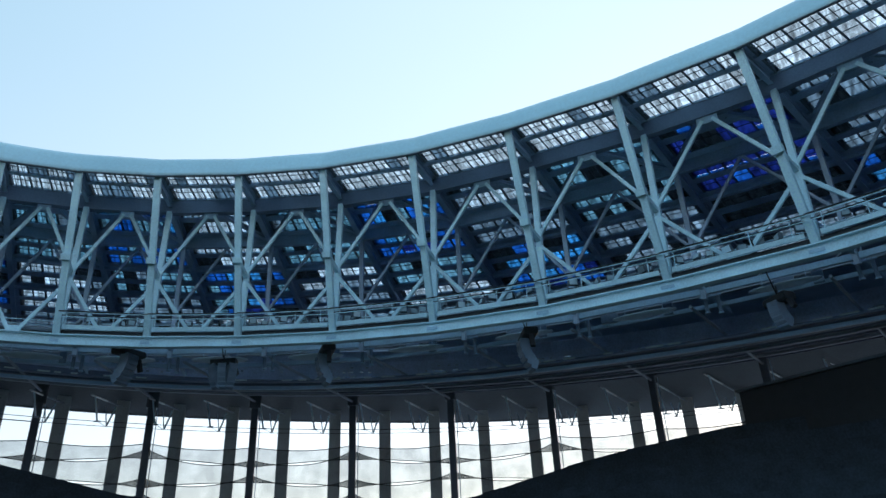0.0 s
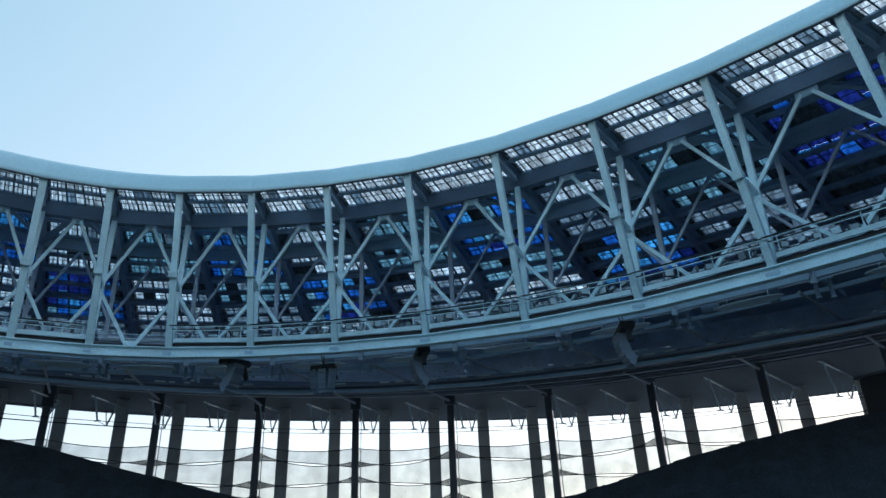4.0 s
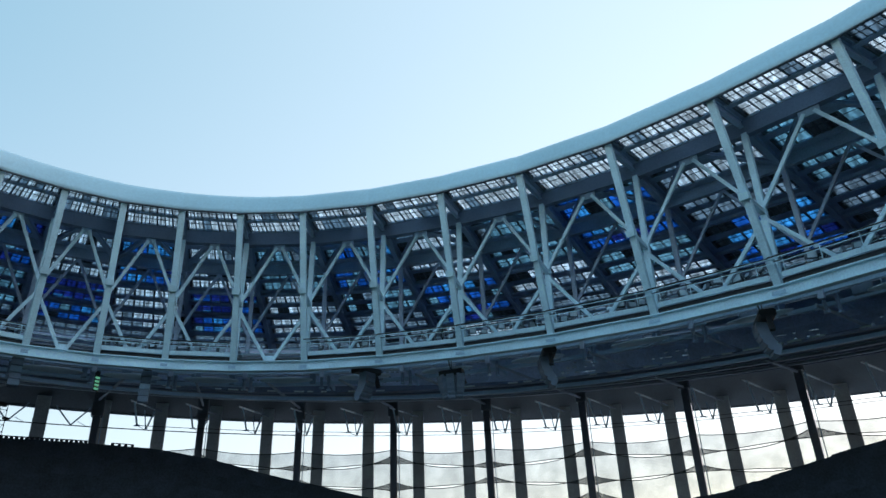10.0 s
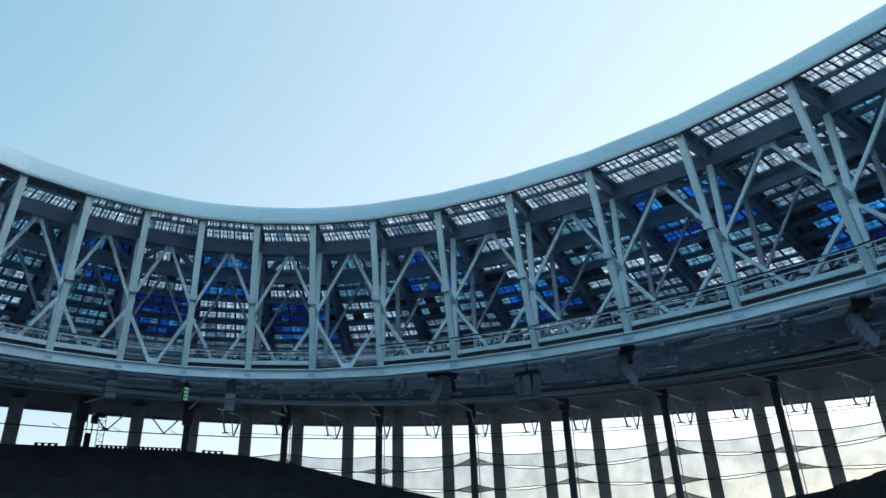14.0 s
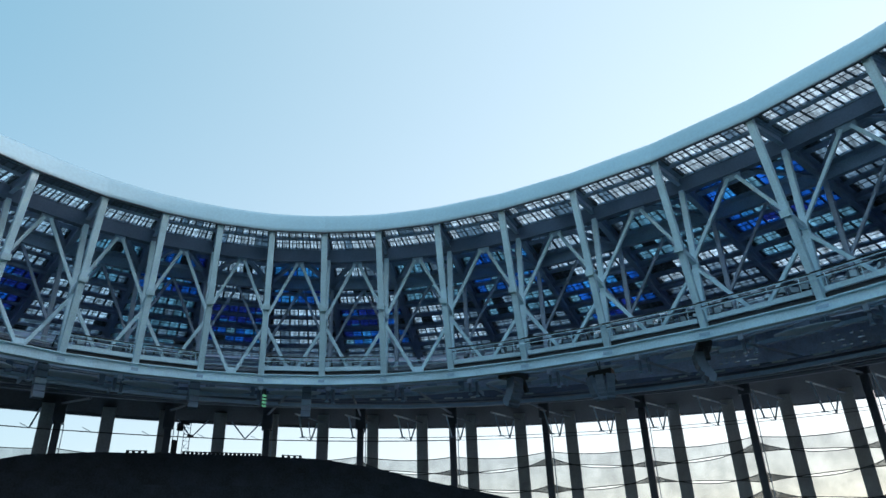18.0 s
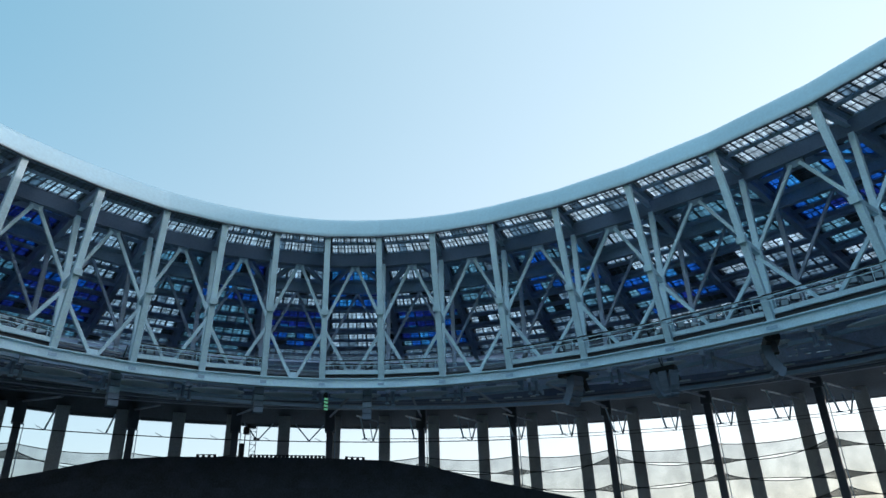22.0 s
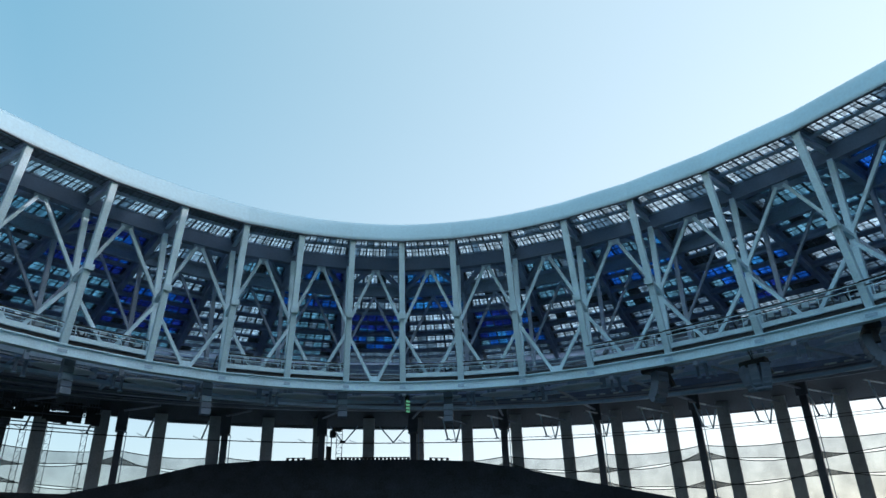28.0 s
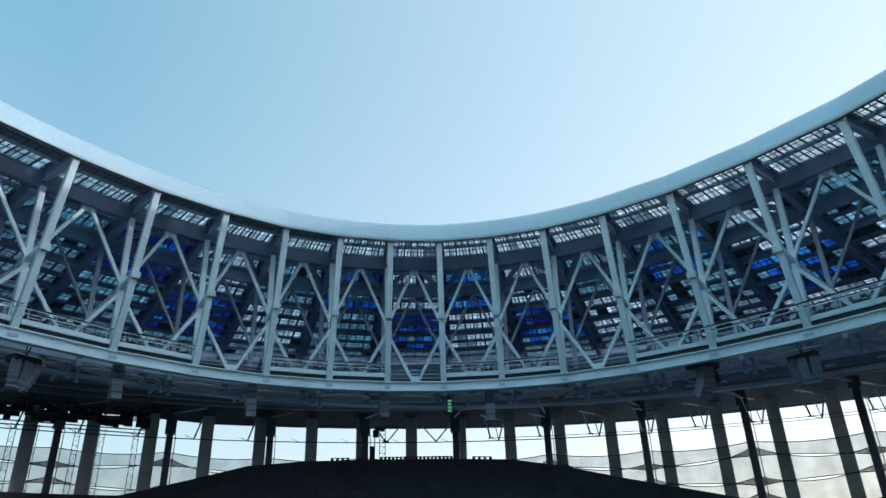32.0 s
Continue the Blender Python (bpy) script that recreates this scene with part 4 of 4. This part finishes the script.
# ---- loudspeakers hung under the edge girder ----
def cluster(u, z, turn, wide, arrays=((-0.6, -0.75), (0.0, 0.0), (0.6, 0.75)), size=1.0):
    """A curved group of grey cabinets on a black bracket."""
    sp = thing("loudspeaker", "grey loudspeaker cluster hung from a black bracket" if wide else "narrow grey line array loudspeaker hung on a cable", "loudspeaker", "roof loudspeakers")
    c0 = P(u, 10, z)
    tx = (P(u + 0.1, 10, 0) - P(u - 0.1, 10, 0)).normalized()
    ty = (P(u, 9, 0) - P(u, 11, 0)).normalized()
    if turn:
        m = Matrix.Rotation(turn, 3, "Z")
        tx, ty = m @ tx, m @ ty
    up = Vector((0, 0, 1))
    k = (1.15 if len(arrays) > 2 else 1.5) if wide else 1.35
    k *= size
    tx, ty, up = tx * (k if wide else 0.72 * k), ty * k, up * k
    if wide:
        part("bracket", Geo().beam(c0 + up * 1.35 - tx * 1.3, c0 + up * 1.5 + tx * 1.3, 1.6, 0.8, bevel=0.15).mesh("bracket", BLACK), sp)
        part("bracket_arm", Geo().beam(c0 + up * 1.2 + tx * 1.1, c0 + up * 0.2 + tx * 1.5, 0.5, 0.4).mesh("bracket_arm", BLACK), sp)
        for yaw, sx in arrays:
            m3 = Matrix.Rotation(yaw, 3, "Z")
            ax, ay = m3 @ tx, m3 @ ty
            for q in range(6):
                bend = -0.1 + 0.24 * q
                p0 = c0 + tx * sx + up * (0.95 - 0.36 * q) + ay * (0.35 - 0.05 * q * q * 0.5)
                part("cabinet", Geo().beam(p0 - ax * 0.42, p0 + ax * 0.42, 1.1, 0.62, up=up * math.cos(bend) + ay * math.sin(bend), bevel=0.1).mesh("cabinet", SPEAKER), sp)
    else:
        part("bracket", Geo().beam(c0 + up * 1.9 - tx * 0.5, c0 + up * 1.9 + tx * 0.5, 0.7, 0.4, bevel=0.05).mesh("bracket", BLACK), sp)
        for q in range(5):
            p0 = c0 + up * (1.4 - q * 0.62) + ty * 0.06 * q * q * 0.4
            part("cabinet", Geo().beam(p0 - tx * 0.62, p0 + tx * 0.62, 0.95, 0.75, bevel=0.08).mesh("cabinet", SPEAKER if q != 2 else STEEL_GREY), sp)
    part("cable", Geo().tube(c0 + up * 1.5, P(u, 6.0, 26.0), 0.07, 6).mesh("cable", CABLE), sp)
    part("suspension", Geo().tube(c0 + up * 1.5, c0 + up * 2.9, 0.08, 6).mesh("suspension", STEEL_DARK), sp)


for u, z, turn in ((0.28, 20.5, 0.3), (10.78, 20.4, 0.0)):
    cluster(u, z, turn, True)
for u, z, turn, size in ((9.74, 21.2, 1.0, 1.0), (11.84, 20.8, -1.1, 1.0), (13.75, 20.2, -1.1, 1.0), (15.62, 19.6, -0.6, 0.66)):
    cluster(u, z, turn, True, ((0.0, 0.0), (0.25, -0.5)), size)
for u, z in ((1.21, 21.4), (2.9, 21.2), (4.98, 21.9), (6.74, 21.2)):
    cluster(u, z, 0, False)

# ---- floodlights along the roof walkway ----
head = Geo().beam((-0.55, 0, 0), (0.55, 0, 0), 0.5, 0.85, bevel=0.14).mesh("lamp_head", STEEL_DARK)
glass = Geo().beam((-0.46, -0.26, 0), (0.46, -0.26, 0), 0.03, 0.7, bevel=0.01).mesh("lamp_glass", LENS)
yoke = Geo().beam((-0.62, 0, -0.75), (-0.62, 0, 0.05), 0.08, 0.08).beam((0.62, 0, -0.75), (0.62, 0, 0.05), 0.08, 0.08).beam((-0.62, 0, -0.75), (0.62, 0, -0.75), 0.08, 0.08).mesh("yoke", STEEL_DARK)
rl_ = random.Random(7)
flood = None
for k in range(FIRST, LAST + 1):
    for i in range(8):
        if rl_.random() < 0.2 or k in (2, 5, 8):
            continue
        u = k + 0.1 + 0.114 * i + rl_.uniform(-0.03, 0.03)
        p = P(u, 7.3, 26.15 + rl_.uniform(-0.25, 0.35))
        q_ = P(u, 6.3, 0)
        m = Matrix.Translation(p) @ Matrix.Rotation(math.atan2(q_.y - p.y, q_.x - p.x) + math.pi / 2 + rl_.uniform(-1.1, 1.1), 4, "Z") @ Matrix.Rotation(rl_.uniform(-0.5, 0.4), 4, "X") @ Matrix.Scale(rl_.uniform(0.7, 1.15), 4)
        if flood is None:
            flood = thing("floodlight", "grey roof floodlight on a yoke on the walkway", "floodlight", "roof floodlights")
            flood.matrix_world = m
            lh = part("lamp_head", head, flood); part("lamp_glass", glass, lh, "pale glass lens"); part("yoke", yoke, flood)
        else:
            copy_thing(flood, m)

# ---- green signal lamps ----
GREEN = bpy.data.materials.new("green_signal_glass")
GREEN.use_nodes = True
_p = GREEN.node_tree.nodes["Principled BSDF"]
_p.inputs["Base Color"].default_value = (0.1, 0.5, 0.2, 1)
_p.inputs["Emission Color"].default_value, _p.inputs["Emission Strength"].default_value = (0.35, 0.95, 0.5, 1), 0.12
lamp = thing("signal_lamp", "strip of small green signal lamps under the roof", "lamp")
hs_ = part("housing", Geo().beam(P(6.05, 19.1, 25.6), P(6.05, 19.1, 22.9), 0.7, 0.2).mesh("housing", BLACK), lamp)
for q in range(4):
    part("lens", Geo().beam(P(6.03, 18.85, 24.7 - q * 0.5), P(6.09, 18.85, 24.6 - q * 0.5), 0.15, 0.28).mesh("lens", GREEN), hs_, "pale green lit lens")

# ---- black video board, seats, mast and gantry on the stand's crest ----
vb = thing("video_board", "large black video board standing on the stand", "screen")
part("screen", Geo().box8([C(STAND_C, r, a * DEG, 3.0) for r, a in ((106, 33.0), (98, 47.5), (99.2, 47.6), (107.2, 33.1))] + [C(STAND_C, r, a * DEG, z) for r, a, z in ((106, 33.1, 18.8), (98, 47.6, 18.4), (99.2, 47.7, 18.4), (107.2, 33.2, 18.8))]).mesh("screen", BLACK), vb)
part("top_rail", Geo().beam(C(STAND_C, 106.4, 33.0 * DEG, 19.0), C(STAND_C, 98.4, 47.6 * DEG, 18.6), 1.6, 0.35).mesh("top_rail", STEEL_DARK), vb)


def crest_row(a0, a1, drop=0.0):
    n = max(3, round((a1 - a0) / 0.34))
    for q in range(n):
        a = (a0 + (a1 - a0) * q / (n - 1)) * DEG
        z0 = crest(a) - drop
        st = thing("stadium_seat", "dark folded plastic seat on the stand's top row", "seat", "top row seats")
        r = 105.6
        t = Vector((math.cos(a), -math.sin(a), 0)) * 0.2
        part("backrest", Geo().beam(C(STAND_C, r, a, z0 + 0.1), C(STAND_C, r + 0.12, a, z0 + 0.85), 0.1, 0.46, up=t, bevel=0.03).mesh("backrest", BLACK), st)
        part("seat_pan", Geo().beam(C(STAND_C, r - 0.1, a, z0 + 0.25) - t, C(STAND_C, r - 0.1, a, z0 + 0.25) + t, 0.1, 0.35).mesh("seat_pan", BLACK), st)
        part("leg", Geo().beam(C(STAND_C, r, a, z0 - 0.1), C(STAND_C, r, a, z0 + 0.3), 0.1, 0.08).mesh("leg", BLACK), st)
    rl = thing("seat_rail", "dark steel rail behind the top row of seats", "rail")
    part("rail", Geo().beam(C(STAND_C, 106, (a0 - 0.1) * DEG, crest(a0 * DEG) - drop + 0.84), C(STAND_C, 106, (a1 + 0.1) * DEG, crest(a1 * DEG) - drop + 0.84), 0.09, 0.13).mesh("rail", BLACK), rl)


for a0, a1, drop in ((-50.7, -49.3, 0.0), (-46.3, -40.0, 0.0), (-38.0, -36.5, 0.0), (12.6, 13.9, 0.35), (15.2, 17.3, 0.4), (19.5, 20.6, 0.3), (23.0, 26.0, 0.4), (27.6, 29.4, 0.3)):
    crest_row(a0, a1, drop)


def lattice(c0, c1, w, name, label, category, steps):
    """A ladder-like lattice tower between two points."""
    th = thing(name, label, category, "lattice towers")
    d = Vector((c0.x, c0.y, 0)).normalized()
    t = Vector((d.y, -d.x, 0)) * w / 2
    for s0 in (-1, 1):
        part("stile", Geo().tube(c0 + t * s0, c1 + t * s0, 0.06, 6).mesh("stile", STEEL_DARK), th)
    for q in range(steps):
        f0, f1 = q / steps, (q + 1) / steps
        p0, p1 = c0.lerp(c1, f0), c0.lerp(c1, f1)
        part("rung", Geo().tube(p0 - t, p0 + t, 0.045, 5).mesh("rung", STEEL_DARK), th)
        part("rung_brace", Geo().tube(p0 - t, p1 + t, 0.03, 5).mesh("rung_brace", STEEL_DARK), th)
    return th


for a in (-77.4, -76.0, -73.3, -71.65, -69.3):
    lattice(C(WALL_C, 135, a * DEG, -7), C(WALL_C, 135, a * DEG, 26.6), 0.85, "lattice_tower", "slim dark steel lattice tower behind the columns", "tower", 22)
mast = lattice(C(STAND_C, 112, -46.4 * DEG, 8), C(STAND_C, 112, -46.4 * DEG, 25.6), 1.0, "camera_mast", "dark lattice mast with equipment boxes above the stand", "mast", 16)
for z, a, w, h in ((24.6, -47.0, 1.0, 1.2), (25.3, -46.6, 1.6, 0.5), (21.2, -47.3, 0.8, 2.4), (23.2, -46.1, 0.9, 0.3)):
    part("equipment_box", Geo().beam(C(STAND_C, 112, a * DEG, z - h / 2), C(STAND_C, 112, a * DEG, z + h / 2), w, 0.6, bevel=0.05).mesh("equipment_box", BLACK), mast)
part("mast_pole", Geo().tube(C(STAND_C, 112, -47.1 * DEG, 8), C(STAND_C, 112, -47.1 * DEG, 25), 0.1, 6).mesh("mast_pole", STEEL_DARK), mast)

gan = thing("lighting_gantry", "dark hung lighting gantry crowded with black lamp boxes", "gantry")
for z in (24.6, 25.2):
    part("gantry_rail", Geo().tube(C(WALL_C, 127, -80 * DEG, z + 0.2), C(WALL_C, 127, -68.8 * DEG, z), 0.1, 6).mesh("gantry_rail", STEEL_DARK), gan)
rg = random.Random(11)


def hung(a, z, r=127.0):
    return C(WALL_C, r, a * DEG, z)


for z in (26.9, 28.7):
    part("chord", Geo().tube(hung(-81, z), hung(-68.6, z - 0.2), 0.11, 6).mesh("chord", STEEL_DARK), gan)
q = 0
a = -81.0
while a < -68.8:
    part("upright", Geo().tube(hung(a, 26.9), hung(a, 28.7), 0.06, 5).mesh("upright", STEEL_DARK), gan)
    part("lattice_bar", Geo().tube(hung(a, 26.9 if q % 2 else 28.7), hung(a + 0.42, 28.7 if q % 2 else 26.9), 0.055, 5).mesh("lattice_bar", STEEL_DARK), gan)
    part("hanger", Geo().tube(hung(a, 28.7), hung(a, 30.6), 0.05, 5).mesh("hanger", STEEL_DARK), gan)
    side = (math.cos(a * DEG), -math.sin(a * DEG), 0)
    if rg.random() < 0.9:
        h, w, z = rg.uniform(1.2, 2.4), rg.uniform(0.8, 1.5), 26.6 + rg.uniform(-0.3, 0.5)
        box_ = part("lamp_box", Geo().beam(hung(a, z - h / 2), hung(a, z + h / 2), 0.7, w, up=side, bevel=0.06).mesh("lamp_box", BLACK), gan)
        part("yoke", Geo().tube(hung(a + 0.1, z), hung(a + 0.1, 27.3), 0.05, 5).mesh("yoke", STEEL_DARK), box_)
    if rg.random() < 0.45:
        z = rg.uniform(27.3, 28.5)
        part("spotlight", Geo().beam(hung(a - 0.14, z, 127.2), hung(a + rg.uniform(0.1, 0.25), z, 127.2), 0.4, rg.uniform(0.3, 0.6), bevel=0.08).mesh("spotlight", BLACK), gan)
    if q % 8 in (0, 1, 2, 4, 5):
        part("cabinet", Geo().beam(hung(a, 27.6, 127.3), hung(a, 29.0, 127.3), 0.6, 0.8, up=side, bevel=0.06).mesh("cabinet", BLACK), gan)
    a += 0.42
    q += 1
